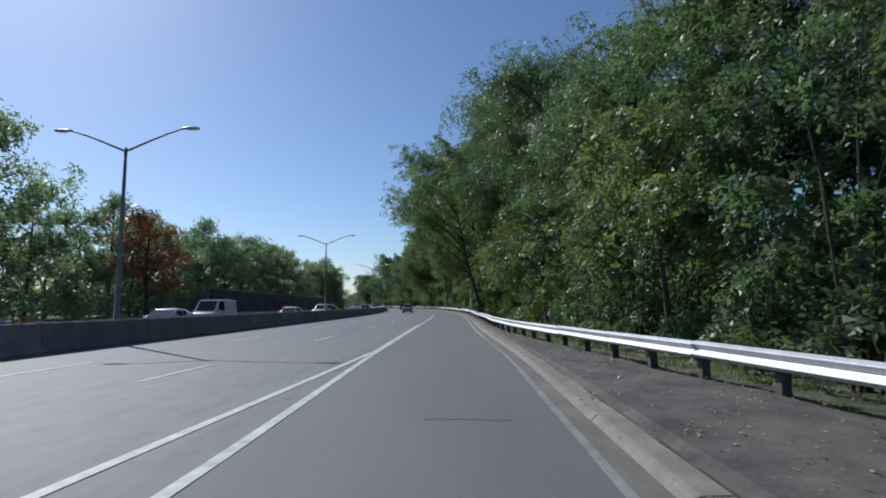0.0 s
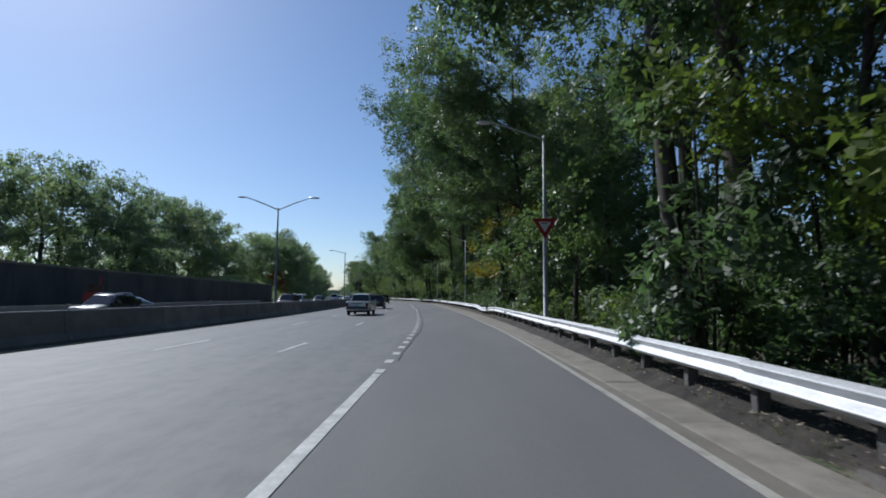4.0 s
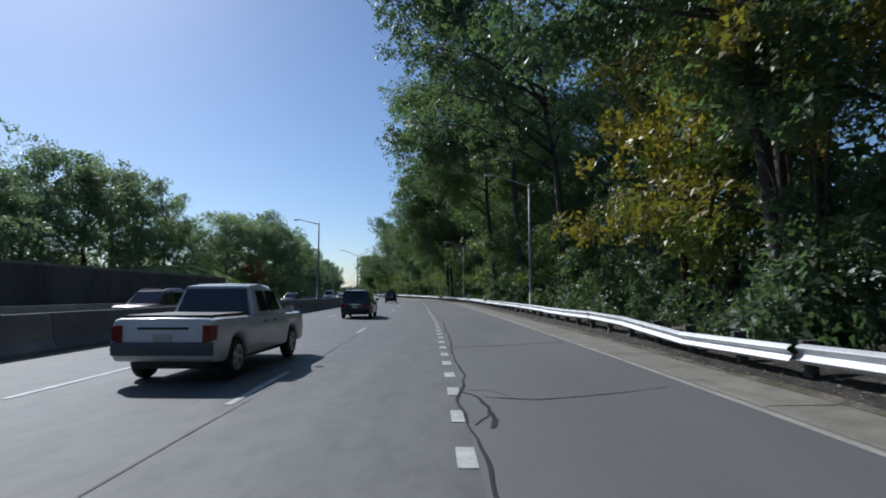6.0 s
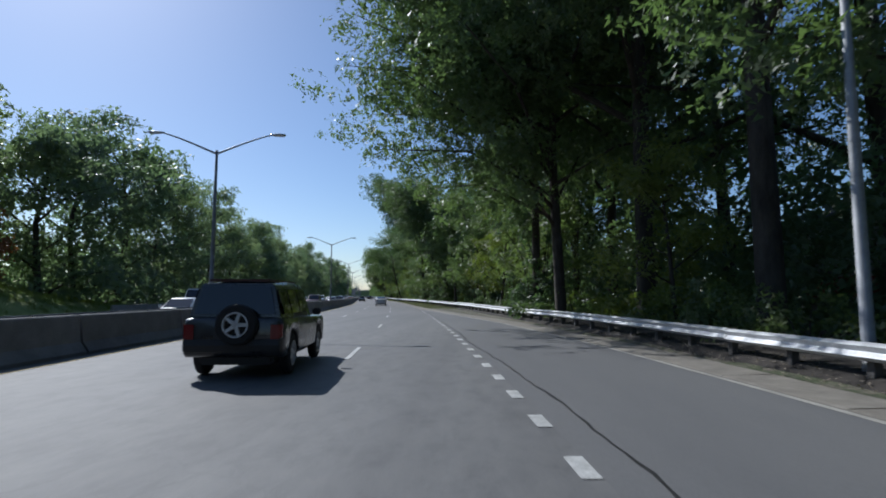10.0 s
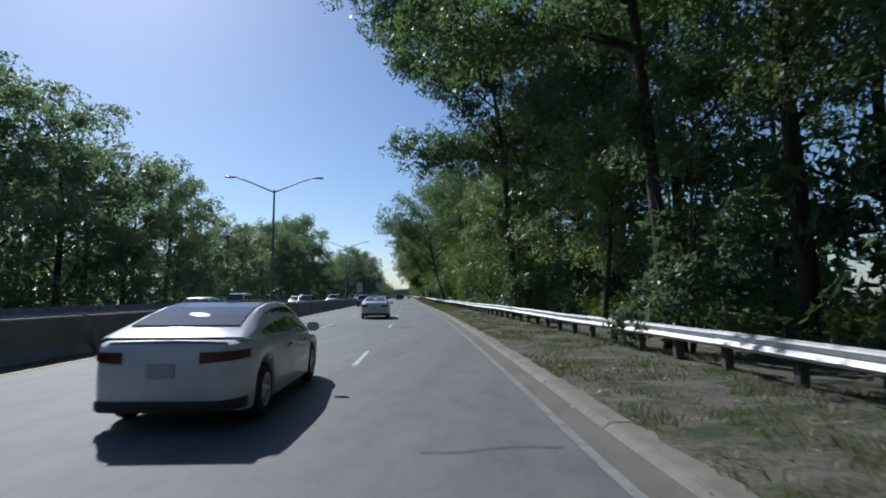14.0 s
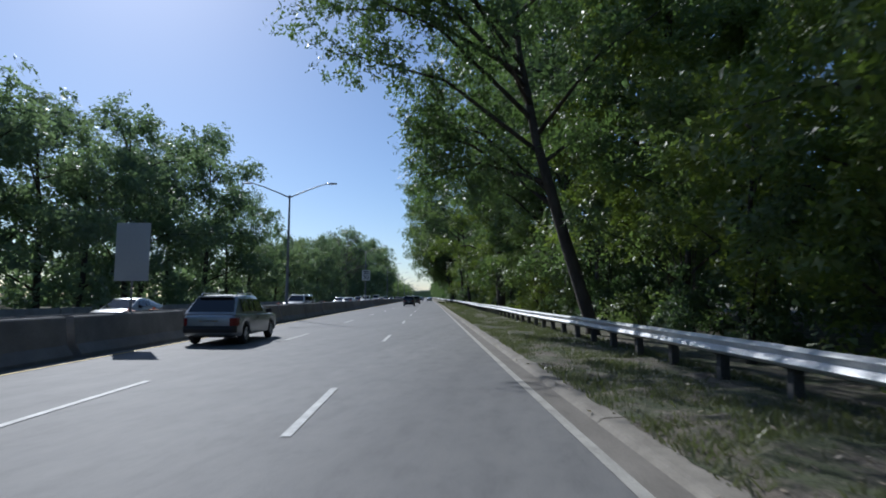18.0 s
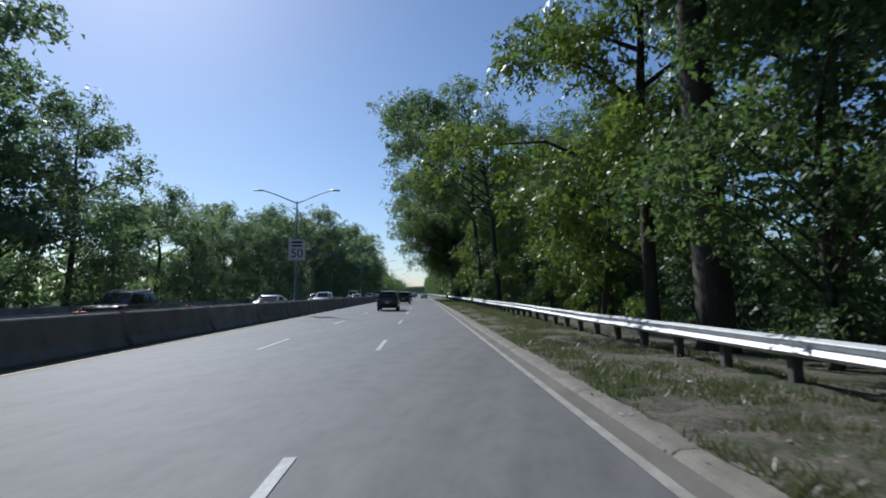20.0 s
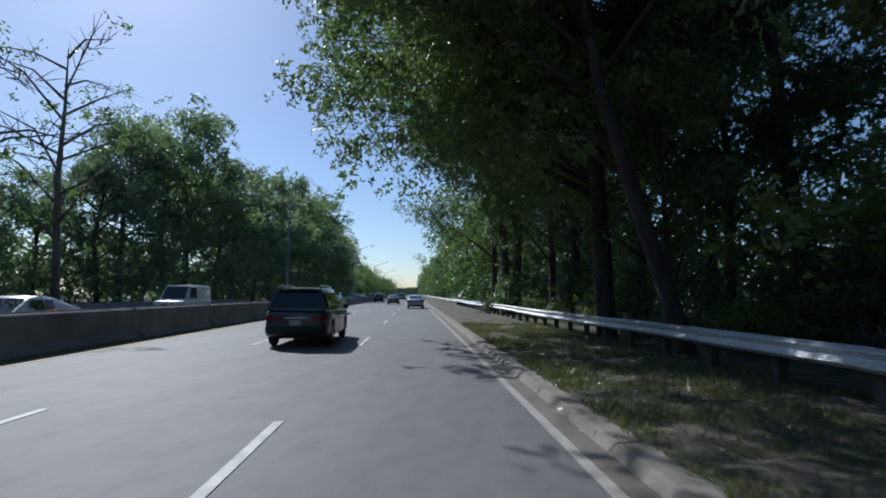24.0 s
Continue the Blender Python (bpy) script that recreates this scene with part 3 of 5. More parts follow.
def tree_meshes(seed, height, spread, leaves, size, leaf, bark, lean=0.0, bare_to=0.3, trunk_r=0.22, reach=0.0, droop=0.0, fill=0, limbs=11, low=1.0, clump=1.0, twigs=0):
    """Trunk with limbs, and a crown of many leaves in clumps of uneven size. reach: how far the crown hangs out to -x."""
    rng = np.random.default_rng(seed)
    bm = bmesh.new()
    top = Vector((lean * height * 0.35 - reach * 0.25, rng.uniform(-0.6, 0.6), height * 0.82))
    mid = top * 0.5 + Vector((rng.uniform(-0.4, 0.4) + lean, rng.uniform(-0.4, 0.4), 0))
    axis = [Vector((0, 0, -0.3)), Vector((0, 0, 0.25)), mid * 0.5, mid, (mid + top) / 2 + Vector((rng.uniform(-.3, .3), rng.uniform(-.3, .3), 0)), top]
    tube(bm, axis, [trunk_r * 1.5, trunk_r * 1.1, trunk_r * 0.95, trunk_r * 0.75, trunk_r * 0.45, trunk_r * 0.12], 9)
    centres, radii = [], []
    nlimb = limbs
    for i in range(nlimb):
        f = bare_to + (0.97 - bare_to) * (i + rng.uniform(0, 0.8)) / nlimb
        z = f * height * 0.82
        k = min(int(z / (height * 0.82) * 2), 1)
        base = (mid * (f * 2) if f < 0.5 else mid.lerp(top, f * 2 - 1))
        az = i * 2.4 + rng.uniform(-0.5, 0.5)
        if reach and i % 2 == 0:
            az = math.pi + rng.uniform(-0.7, 0.7)
        ln = spread * (1.05 - 0.55 * max(f - 0.45, 0) / 0.55) * rng.uniform(0.65, 1.1)
        ln *= min(1.0, low + (1.0 - low) * (f - bare_to) / 0.3)
        out = Vector((math.cos(az), math.sin(az), 0))
        if reach and out.x < -0.3:
            ln += reach * rng.uniform(0.6, 1.0) * min(1.0, low + (1.0 - low) * (f - bare_to) / 0.3)
        tip = base + out * ln + Vector((0, 0, ln * rng.uniform(0.15, 0.85) - droop))
        kink = base.lerp(tip, 0.5) + Vector((rng.uniform(-.3, .3), rng.uniform(-.3, .3), ln * 0.12))
        tube(bm, [base, kink, tip], [trunk_r * 0.42, trunk_r * 0.25, trunk_r * 0.06], 6)
        for k in range(twigs):
            a = base.lerp(tip, rng.uniform(0.3, 0.95))
            b = a + (out * rng.uniform(0.2, 1.0) + Vector(rng.normal(size=3)) * 0.6 + Vector((0, 0, 0.5))).normalized() * ln * rng.uniform(0.2, 0.45)
            tube(bm, [a, a.lerp(b, 0.5) + Vector((0, 0, 0.08)), b], [trunk_r * 0.13, trunk_r * 0.08, trunk_r * 0.03], 4)
        for g in (0.32, 0.45, 0.58, 0.7, 0.8, 0.9, 1.0):
            p = base.lerp(kink, g * 2) if g < 0.5 else kink.lerp(tip, g * 2 - 1)
            for _ in range(3):
                q = Vector(rng.normal(size=3).clip(-1.4, 1.4)) * spread * (0.09 + 0.07 * g)
                q.z *= 0.7
                centres.append(tuple(p + q))
                radii.append(spread * rng.uniform(0.08, 0.235) * clump)
    centres.append(tuple(top + Vector((0, 0, height * 0.06))))
    radii.append(spread * 0.33)
    trunk = bpy.data.meshes.new("trunk")
    bm.to_mesh(trunk)
    bm.free()
    trunk.polygons.foreach_set("use_smooth", [True] * len(trunk.polygons))
    trunk.materials.append(bark)
    cloud = leaf_cloud(rng, centres, radii, leaves, size)
    if fill:  # the dense inner twigs and leaves of the clumps
        cloud = np.concatenate([cloud, leaf_cloud(rng, centres, [r * 0.62 for r in radii], fill, size * 1.25)])
    crown = leaf_mesh("crown", cloud, leaf)
    return trunk, crown


def bush_meshes(seed, leaves, size, leaf, w=1.6, h=1.8):
    """A few thin stems fanning out from the foot, and leaves in clumps round them."""
    rng = np.random.default_rng(seed)
    centres = [(rng.normal() * w * 0.45, rng.normal() * w * 0.6, rng.uniform(0.1, 1.0) ** 1.2 * h) for _ in range(30)]
    radii = [w * rng.uniform(0.18, 0.42) * (1.2 - 0.6 * c[2] / h) for c in centres]
    v = leaf_cloud(rng, centres, radii, leaves, size)
    v[:, 2] = np.maximum(v[:, 2], 0.02)
    bm = bmesh.new()
    for c in centres[::3]:
        tip = Vector(c)
        tube(bm, [Vector((tip.x * 0.15, tip.y * 0.15, -0.05)), tip * 0.5 + Vector((0, 0, 0.12 * h)), tip], [0.03, 0.02, 0.006], 5)
    stems = bpy.data.meshes.new("stem")
    bm.to_mesh(stems)
    bm.free()
    stems.materials.append(BARK)
    return stems, leaf_mesh("foliage", v, leaf)


def plant(name, meshes, m, label, category, group, scale=1.0, names=("trunk", "crown")):
    ob = empty(name, m @ Matrix.Diagonal((scale, scale, scale, 1)), label, category, group)
    for nm, me in zip(names, meshes):
        o = new(nm, me)
        o.parent = ob
    return ob


EDGE_TREES = [
    (tree_meshes(11, 20.0, 6.2, 34000, 0.102, LEAF, BARK, bare_to=0.14, fill=5200, limbs=14, clump=0.85), "leafy green roadside tree, foliage down to the undergrowth"),
    (tree_meshes(12, 23.5, 6.8, 35000, 0.102, LEAF_DARK, BARK, bare_to=0.32, trunk_r=0.3, fill=5200, limbs=14, clump=0.85), "tall dark green tree with a bare lower trunk"),
    (tree_meshes(13, 21.0, 6.0, 33000, 0.102, LEAF, PALE_BARK, bare_to=0.30, lean=0.6, fill=5200, limbs=14, clump=0.85), "slender green tree with a leaning pale trunk"),
    (tree_meshes(14, 25.0, 6.8, 35000, 0.102, LEAF_DARK, BARK, bare_to=0.36, trunk_r=0.3, fill=5200, limbs=14, clump=0.85), "tall shady tree with a high dark crown"),
    (tree_meshes(15, 18.0, 5.6, 33000, 0.102, LEAF_BRIGHT, BARK, bare_to=0.14, fill=5000, limbs=14, clump=0.85), "fresh yellow-green tree at the wood's edge"),
    (tree_meshes(16, 22.0, 6.6, 34000, 0.102, LEAF, BARK, bare_to=0.28, trunk_r=0.26, fill=5200, limbs=14, clump=0.85), "broad green roadside tree in full leaf"),
]
# the tallest of the wood, with leaves of the same size
GIANTS = [
    (tree_meshes(11, 31.0, 9.6, 62000, 0.106, LEAF, BARK, bare_to=0.14, trunk_r=0.32, fill=4000, limbs=16, clump=0.85), "very tall green tree, foliage down to the undergrowth"),
    (tree_meshes(12, 36.0, 10.4, 62000, 0.106, LEAF_DARK, BARK, bare_to=0.32, trunk_r=0.42, fill=3000, limbs=16, clump=0.85), "very tall dark green tree with a bare lower trunk"),
    (tree_meshes(16, 34.0, 10.2, 62000, 0.106, LEAF, BARK, bare_to=0.28, trunk_r=0.4, fill=3000, limbs=16, clump=0.85), "very tall broad tree in full leaf"),
]
PICKS = (0, 1, 1, 2, 3, 3, 1, 5, 5, 1)
SUNNY = (0, 4, 5, 0, 2, 5, 1, 3)
BACK_TREES = [
    (tree_meshes(17, 23.0, 7.0, 3600, 0.24, LEAF_DARK, BARK, bare_to=0.12, trunk_r=0.28, fill=700), "dark tree deep in the roadside wood"),
    (tree_meshes(18, 21.0, 7.0, 3600, 0.24, LEAF_DARK, BARK, bare_to=0.06, trunk_r=0.25, fill=700), "dense shaded tree deep in the roadside wood"),
]
OVERHANG = [
    (tree_meshes(21, 21.0, 6.4, 46000, 0.104, LEAF_DARK, BARK, bare_to=0.45, reach=4.6, trunk_r=0.19, fill=7000, limbs=16, low=0.5, clump=0.85), "big dark tree with limbs hanging over the road"),
    (tree_meshes(22, 23.0, 7.0, 48000, 0.104, LEAF, BARK, bare_to=0.40, reach=4.6, trunk_r=0.19, fill=7000, limbs=17, low=0.5, clump=0.85), "large green tree reaching out over the lanes"),
    (tree_meshes(23, 23.0, 6.4, 15000, 0.095, LEAF, BARK, bare_to=0.5, reach=6.5, trunk_r=0.28, fill=300, limbs=14, twigs=6), "thin-leaved tree with wispy branches over the road"),
    (tree_meshes(24, 20.0, 7.4, 44000, 0.104, LEAF, BARK, bare_to=0.31, reach=5.6, trunk_r=0.27, lean=-0.35, fill=7000, limbs=17, low=0.55, clump=0.85), "old tree whose dark trunk leans over the verge"),
    (tree_meshes(25, 22.0, 9.6, 110000, 0.1, LEAF, BARK, bare_to=0.27, reach=1.2, trunk_r=0.28, fill=20000, limbs=30, low=0.78, clump=0.82), "huge rounded tree standing over the lanes"),
    (tree_meshes(27, 19.5, 10.4, 110000, 0.104, LEAF_DARK, BARK, bare_to=0.27, reach=2.0, trunk_r=0.3, fill=20000, limbs=30, low=0.78, clump=0.82), "huge spreading tree standing over the lanes"),
]
SMALL_TREES = [
    (tree_meshes(31, 11.0, 3.4, 9000, 0.105, LEAF_BRIGHT, BARK, bare_to=0.15, trunk_r=0.12), "young bright green tree at the edge of the wood"),
    (tree_meshes(32, 9.0, 3.2, 9500, 0.1, LEAF, BARK, bare_to=0.12, trunk_r=0.11), "young green tree beside the guard rail"),
]
YELLOW_TREE = (tree_meshes(33, 13.0, 3.6, 6500, 0.115, LEAF_YELLOW, BARK, bare_to=0.25, trunk_r=0.14), "slim tree with leaves turning yellow")
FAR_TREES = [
    (tree_meshes(41, 17.0, 6.0, 11000, 0.165, LEAF_HAZED, BARK, bare_to=0.08, fill=1400), "rounded dark green tree beyond the opposite lanes"),
    (tree_meshes(42, 19.0, 6.0, 11000, 0.165, LEAF_HAZED, BARK, bare_to=0.08, fill=1400), "leafy green tree beyond the opposite lanes"),
    (tree_meshes(43, 14.5, 5.6, 9000, 0.165, LEAF_HAZED, BARK, bare_to=0.05, fill=1400), "low bushy tree beyond the opposite lanes"),
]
DISTANT = [
    (tree_meshes(45, 17.0, 6.6, 2400, 0.32, LEAF_DARK, BARK, bare_to=0.08), "dark green tree far down the road"),
    (tree_meshes(46, 15.0, 6.2, 2400, 0.32, LEAF, BARK, bare_to=0.08), "green tree far down the road"),
]
RED_TREE = (tree_meshes(44, 13.0, 5.0, 6000, 0.165, LEAF_RED, BARK, bare_to=0.14), "rounded tree with reddish autumn leaves")
BARE_TREE = (tree_meshes(47, 16.0, 5.4, 500, 0.12, LEAF, PALE_BARK, bare_to=0.25, trunk_r=0.18, limbs=18, twigs=9), "nearly bare grey tree beyond the opposite lanes")
BUSHES = [(bush_meshes(51, 2600, 0.085, LEAF), "green undergrowth"), (bush_meshes(52, 2600, 0.085, LEAF_BRIGHT), "bright green undergrowth"), (bush_meshes(53, 2800, 0.09, LEAF_DARK, 1.7, 2.6), "dark climbing undergrowth"),
          (bush_meshes(54, 5200, 0.085, LEAF_DARK, 1.4, 6.5), "tall column of vines over a dead trunk"), (bush_meshes(55, 3600, 0.085, LEAF_BRIGHT, 1.5, 5.0), "tall sunlit column of vines")]

rng = random.Random(7)
# the front row: (s, scale), and (s, how far its trunks stand behind the rail)
TALL = ((-20, 0.56), (0, 0.56), (20, 0.77), (40, 0.79), (60, 1.34), (80, 1.75), (95, 0.36), (110, 1.22), (125, 1.02), (140, 0.58), (155, 1.61), (170, 0.56), (185, 1.75), (200, 1.41), (215, 1.33), (230, 1.05), (245, 0.79), (260, 1.12), (275, 0.95), (290, 0.94), (305, 0.76), (320, 1.05), (335, 0.54), (350, 1.14), (365, 1.75), (380, 1.75), (395, 0.45), (410, 0.74), (425, 0.98), (440, 0.59), (455, 0.68), (470, 0.69), (490, 1.38), (520, 1.3))
SET = ((-20, 4.68), (0, 4.66), (20, 6.5), (40, 6.28), (60, 5.17), (80, 5.07), (95, 6.25), (110, 6.45), (125, 6.5), (140, 6.42), (155, 6.33), (170, 6.08), (185, 2.41), (200, 6.5), (215, 6.5), (230, 6.1), (245, 6.5), (260, 6.36), (275, 6.3), (290, 3.02), (305, 6.5), (320, 6.5), (335, 5.85), (350, 6.15), (365, 4.6), (380, 1.8), (395, 4.2), (410, 4.83), (425, 5.11), (440, 6.5), (455, 6.5), (470, 6.5), (490, 1.8), (520, 1.98))
s = -14.0
while s < 500:
    kind = rng.choice((1, 3, 5) if 452 < s < 482 else SUNNY if s > 295 else PICKS)
    u = along(s, RAIL) + rng.uniform(0.0, 2.2) + along(s, SET)
    turn, sc = rng.uniform(0, 360), along(s, TALL) * rng.uniform(0.92, 1.08)
    if 284 < s < 324 and kind in (0, 4):  # darker-leaved kinds stand in for the shade of this stretch
        kind, sc = 1, sc * (0.86 if kind == 0 else 0.78)
    tr, label = EDGE_TREES[kind]
    if sc > 1.25:
        tr, label = GIANTS[(0, 1, 0, 1, 0, 2)[kind]]
        sc /= 1.54
    plant("tree", tr, placed(s, u, 0.0, turn), label, "tree", "roadside wood", sc)
    s += rng.uniform(5.6, 8.0)
s = -22.0
while s < 520:
    tr, label = BACK_TREES[rng.randrange(2)]
    plant("tree", tr, placed(s, along(s, RAIL) + rng.uniform(11, 16), 0.2, rng.uniform(0, 360)), label, "tree", "roadside wood", along(s, TALL) * rng.uniform(0.9, 1.1))
    s += rng.uniform(9.5, 13.0)
# trees that lean out over the road: s, u, kind, turn, scale
for s, u, k, turn, sc in ((72.3, 18.04, 0, -21, 1.17), (127.5, 20, 2, 0, 0.96), (60.5, 17.8, 3, 0, 0.78), (148.7, 18.31, 1, -8, 1.19), (138.4, 19.19, 0, 24, 1.5), (195.5, 18.3, 4, 5, 1.1), (199.7, 17.97, 1, 47, 1.38), (258.9, 16.49, 0, 7, 1.06), (283.2, 17.11, 0, 2, 1.39), (347, 16.6, 3, 6, 0.98), (426.7, 16.76, 1, -15, 1.26), (467, 16.5, 5, -5, 1.06), (464.5, 21.68, 0, 7, 1.17), (445.9, 25.91, 1, -48, 1.1), (487.6, 16.9, 1, 14, 1.44), (105, 18.75, 0, -9, 0.96), (251.8, 17.54, 0, -13, 1.02), (17.2, 26.96, 1, -58, 0.67), (31.7, 27.79, 0, 37, 0.5), (462.5, 16.8, 3, -6, 0.84), (415.5, 17.0, 2, 0, 0.9), (97, 19.2, 0, 8, 0.95)):
    tr, label = OVERHANG[k]
    plant("tree", tr, placed(s, u, 0.0, turn), label, "tree", "roadside wood", sc)
    if k < 2:  # creepers climb these trunks
        plant("bush", BUSHES[3][0], placed(s - 0.5, u + 0.2, 0.0, turn), "column of dark vines up a tree trunk", "bush", "undergrowth", 1.15 + 0.2 * sc, ("stem", "foliage"))
for s, u in ((108, 21.0), (115, 21.5)):
    plant("tree", YELLOW_TREE[0], placed(s, u, 0.0, 40 * u), YELLOW_TREE[1], "tree", "roadside wood", 1.2)
for s, u, sc in ((244, 18.0, 1.7), (249, 18.6, 1.4), (232, 18.8, 1.3), (269, 18.4, 1.2), (295, 17.2, 1.1)):
    plant("tree", SMALL_TREES[1][0], placed(s, u, 0.0, 47 * s), "slim green tree in full leaf by the rail", "tree", "roadside wood", sc)
for s, u, sc in ((319, 17.3, 1.0), (326, 16.9, 0.85), (332, 17.4, 1.0), (338, 17.6, 0.75), (438, 18.0, 1.3), (445, 18.2, 0.8), (450, 18.4, 0.95), (456, 18.6, 0.8)):
    plant("tree", SMALL_TREES[0][0], placed(s, u, 0.0, 53 * s), "young tree with sunlit yellow-green sprays by the rail", "tree", "roadside wood", sc)
s = 4.0
while s < 470:
    tr, label = rng.choice(SMALL_TREES)
    m, sc = placed(s, along(s, RAIL) + rng.uniform(2.6, 4.2), 0.0, rng.uniform(0, 360)), rng.uniform(0.75, 1.15)
    if not 246 < s < 286:
        plant("tree", tr, m, label, "tree", "roadside wood", sc)
    s += rng.uniform(9, 17)


def far_wood(s_from, s_to, u_of, label):
    """Trees too far to tell apart, joined."""
    clouds, s = [], s_from
    while s < s_to:
        me = rng.choice(DISTANT)[0][1]
        co = np.empty(len(me.vertices) * 3, dtype=np.float32)
        me.vertices.foreach_get("co", co)
        m = np.array(placed(s, u_of(s), 0.2, rng.uniform(0, 360)) @ Matrix.Diagonal((1, 1, 1, 1)))
        clouds.append(co.reshape(-1, 3) * rng.uniform(0.9, 1.2) @ m[:3, :3].T + m[:3, 3])
        s += rng.uniform(8, 12)
    return tagged(new("far_wood", leaf_mesh("far_wood", np.concatenate(clouds), LEAF)), label, "wood", kind="stuff")


far_wood(512.0, 1100.0, lambda a: along(a, RAIL) + rng.uniform(3.5, 5.5), "green wood far down the road")
# added ridge that hides the sky's yellow band at the horizon
rows = []
for x in steps(-1500, 1100, 12.0):
    h = 26.0 + 7.0 * noise.noise((x * 0.012, 3.0, 0.0)) + 4.0 * noise.noise((x * 0.07, 7.0, 0.0))
    rows.append([Vector((x, 2300.0, -1.0)), Vector((x, 2308.0, h * 0.8)), Vector((x, 2318.0, h)), Vector((x, 2360.0, h * 0.7))])
tagged(ribbon("far_ridge", rows, LEAF_HAZED), "low wooded ridge added to cover the yellow sky at the horizon", "ridge", kind="structure")
# left side: (s, distance) of the front row, set back behind the wall
BACK = ((-40, -24), (0, -24), (20, -22.85), (40, -22.82), (60, -28.09), (80, -29.69), (100, -31.23), (120, -31.18), (140, -29.27), (160, -35.34), (180, -30.67), (200, -25.95), (215, -22.42), (230, -19.69), (245, -19.7), (260, -18.44), (275, -19.2), (290, -19.22), (305, -19.16), (320, -21.48), (335, -18.73), (350, -20.05), (365, -18.79), (380, -20.45), (395, -21.82), (410, -18.87), (425, -18.5), (440, -16.5), (455, -17.21), (470, -18.7), (490, -21.4), (520, -19.77), (560, -16.5), (640, -16.5))
SIZE = ((-40, 1.32), (0, 1.32), (20, 1.32), (40, 0.96), (60, 0.66), (80, 1.05), (100, 0.89), (120, 1.17), (140, 1.08), (160, 1.28), (180, 1.35), (200, 0.9), (215, 1.46), (230, 1.46), (245, 0.83), (260, 1.14), (275, 0.8), (290, 1.32), (305, 0.98), (320, 0.88), (335, 0.77), (350, 1), (365, 1.28), (380, 1.27), (395, 1.63), (410, 0.9), (425, 0.95), (440, 0.89), (455, 0.93), (470, 1.3), (490, 0.75), (520, 1.64), (560, 1.6), (640, 1.39))
left = random.Random(17)
s = -20.0
while s < 640:
    tr, label = FAR_TREES[left.randrange(3)]
    plant("tree", tr, placed(s, along(s, BACK) - left.uniform(0, 3), 0.3, left.uniform(0, 360)), label, "tree", "wood across the road", along(s, SIZE) * left.uniform(0.8, 1.15))
    s += left.uniform(5.0, 7.2)
far_wood(s, 1100.0, lambda a: -19.0 - rng.uniform(0, 3), "green wood far off across the road")
for s, u, sc in ((60, -20.5, 1.05), (205, -22, 0.75)):
    plant("tree", RED_TREE[0], placed(s, u, 0.3, 0), RED_TREE[1], "tree", "wood across the road", sc)
for s, u, sc in ((477, -16.0, 1.45), (489, -16.2, 1.5), (469, -17.0, 1.1)):
    plant("tree", BARE_TREE[0], placed(s, u, 0.3, 7 * s), BARE_TREE[1], "tree", "wood across the road", sc)
# undergrowth along the rail, with creepers climbing where the sun gets in
CLIMB = ((-20, 0.15), (90, 0.2), (230, 0.25), (300, 0.6), (500, 0.7))
s = -12.0
while s < 480:
    me, label = rng.choice(BUSHES[3:] if rng.random() < along(s, CLIMB) else BUSHES[2:4] if s < 36 else BUSHES[:3])
    m = placed(s, along(s, RAIL) + (rng.uniform(2.5, 3.7) if s < 75 else rng.uniform(2.3, 4.4)), 0.0, rng.choice((0, 180)) + rng.uniform(-30, 30))
    if 238 < s < 292:  # deeper in the shade here
        m = placed(s, along(s, RAIL) + 6.2 + 1.5 * math.sin(s * 2.1), 0.0, 50 * s)
    plant("bush", me, m, label + " behind the guard rail", "bush", "undergrowth", rng.uniform(0.7, 1.25), ("stem", "foliage"))
    s += rng.uniform(2.0, 3.4) if s < 75 else rng.uniform(3.2, 5.6)
# thick wood behind, both sides: leaves that nobody could count
gen = np.random.default_rng(9)


def thicket(name, s_from, s_to, u_of, height, count, size, label, leaf):
    n = 1400
    ss = gen.uniform(s_from, s_to, n)
    cs = [tuple(at(float(a), u_of(float(a)) + float(b), float(z))) for a, b, z in zip(ss, gen.normal(size=n) * 1.5, gen.uniform(0.3, height, n) * gen.uniform(0.5, 1.0, n))]
    me = leaf_mesh(name, leaf_cloud(gen, cs, gen.uniform(1.0, 2.4, n), count, size), leaf)
    return tagged(new(name, me), label, "foliage", kind="stuff")


thicket("thicket", -30, 520, lambda a: along(a, RAIL) + 9.0, 9.0, 170000, 0.2, "deep shady undergrowth of the roadside wood", LEAF_DARK)
thicket("thicket", -30, 520, lambda a: along(a, RAIL) + 20.0, 11.0, 90000, 0.42, "deep shady wood behind the roadside trees", LEAF_DARK)
thicket("thicket", -40, 640, lambda a: along(a, BACK) - 11.0, 7.0, 30000, 0.75, "deep shady wood further back across the road", LEAF_HAZED)
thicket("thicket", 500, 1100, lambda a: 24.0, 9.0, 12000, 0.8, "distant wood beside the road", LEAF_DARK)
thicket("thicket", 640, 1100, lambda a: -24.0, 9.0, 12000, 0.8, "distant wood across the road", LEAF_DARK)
thicket("thicket", -40, 640, lambda a: along(a, BACK) + 1.6, 4.5, 60000, 0.24, "leafy undergrowth in front of the wood across the road", LEAF_HAZED)


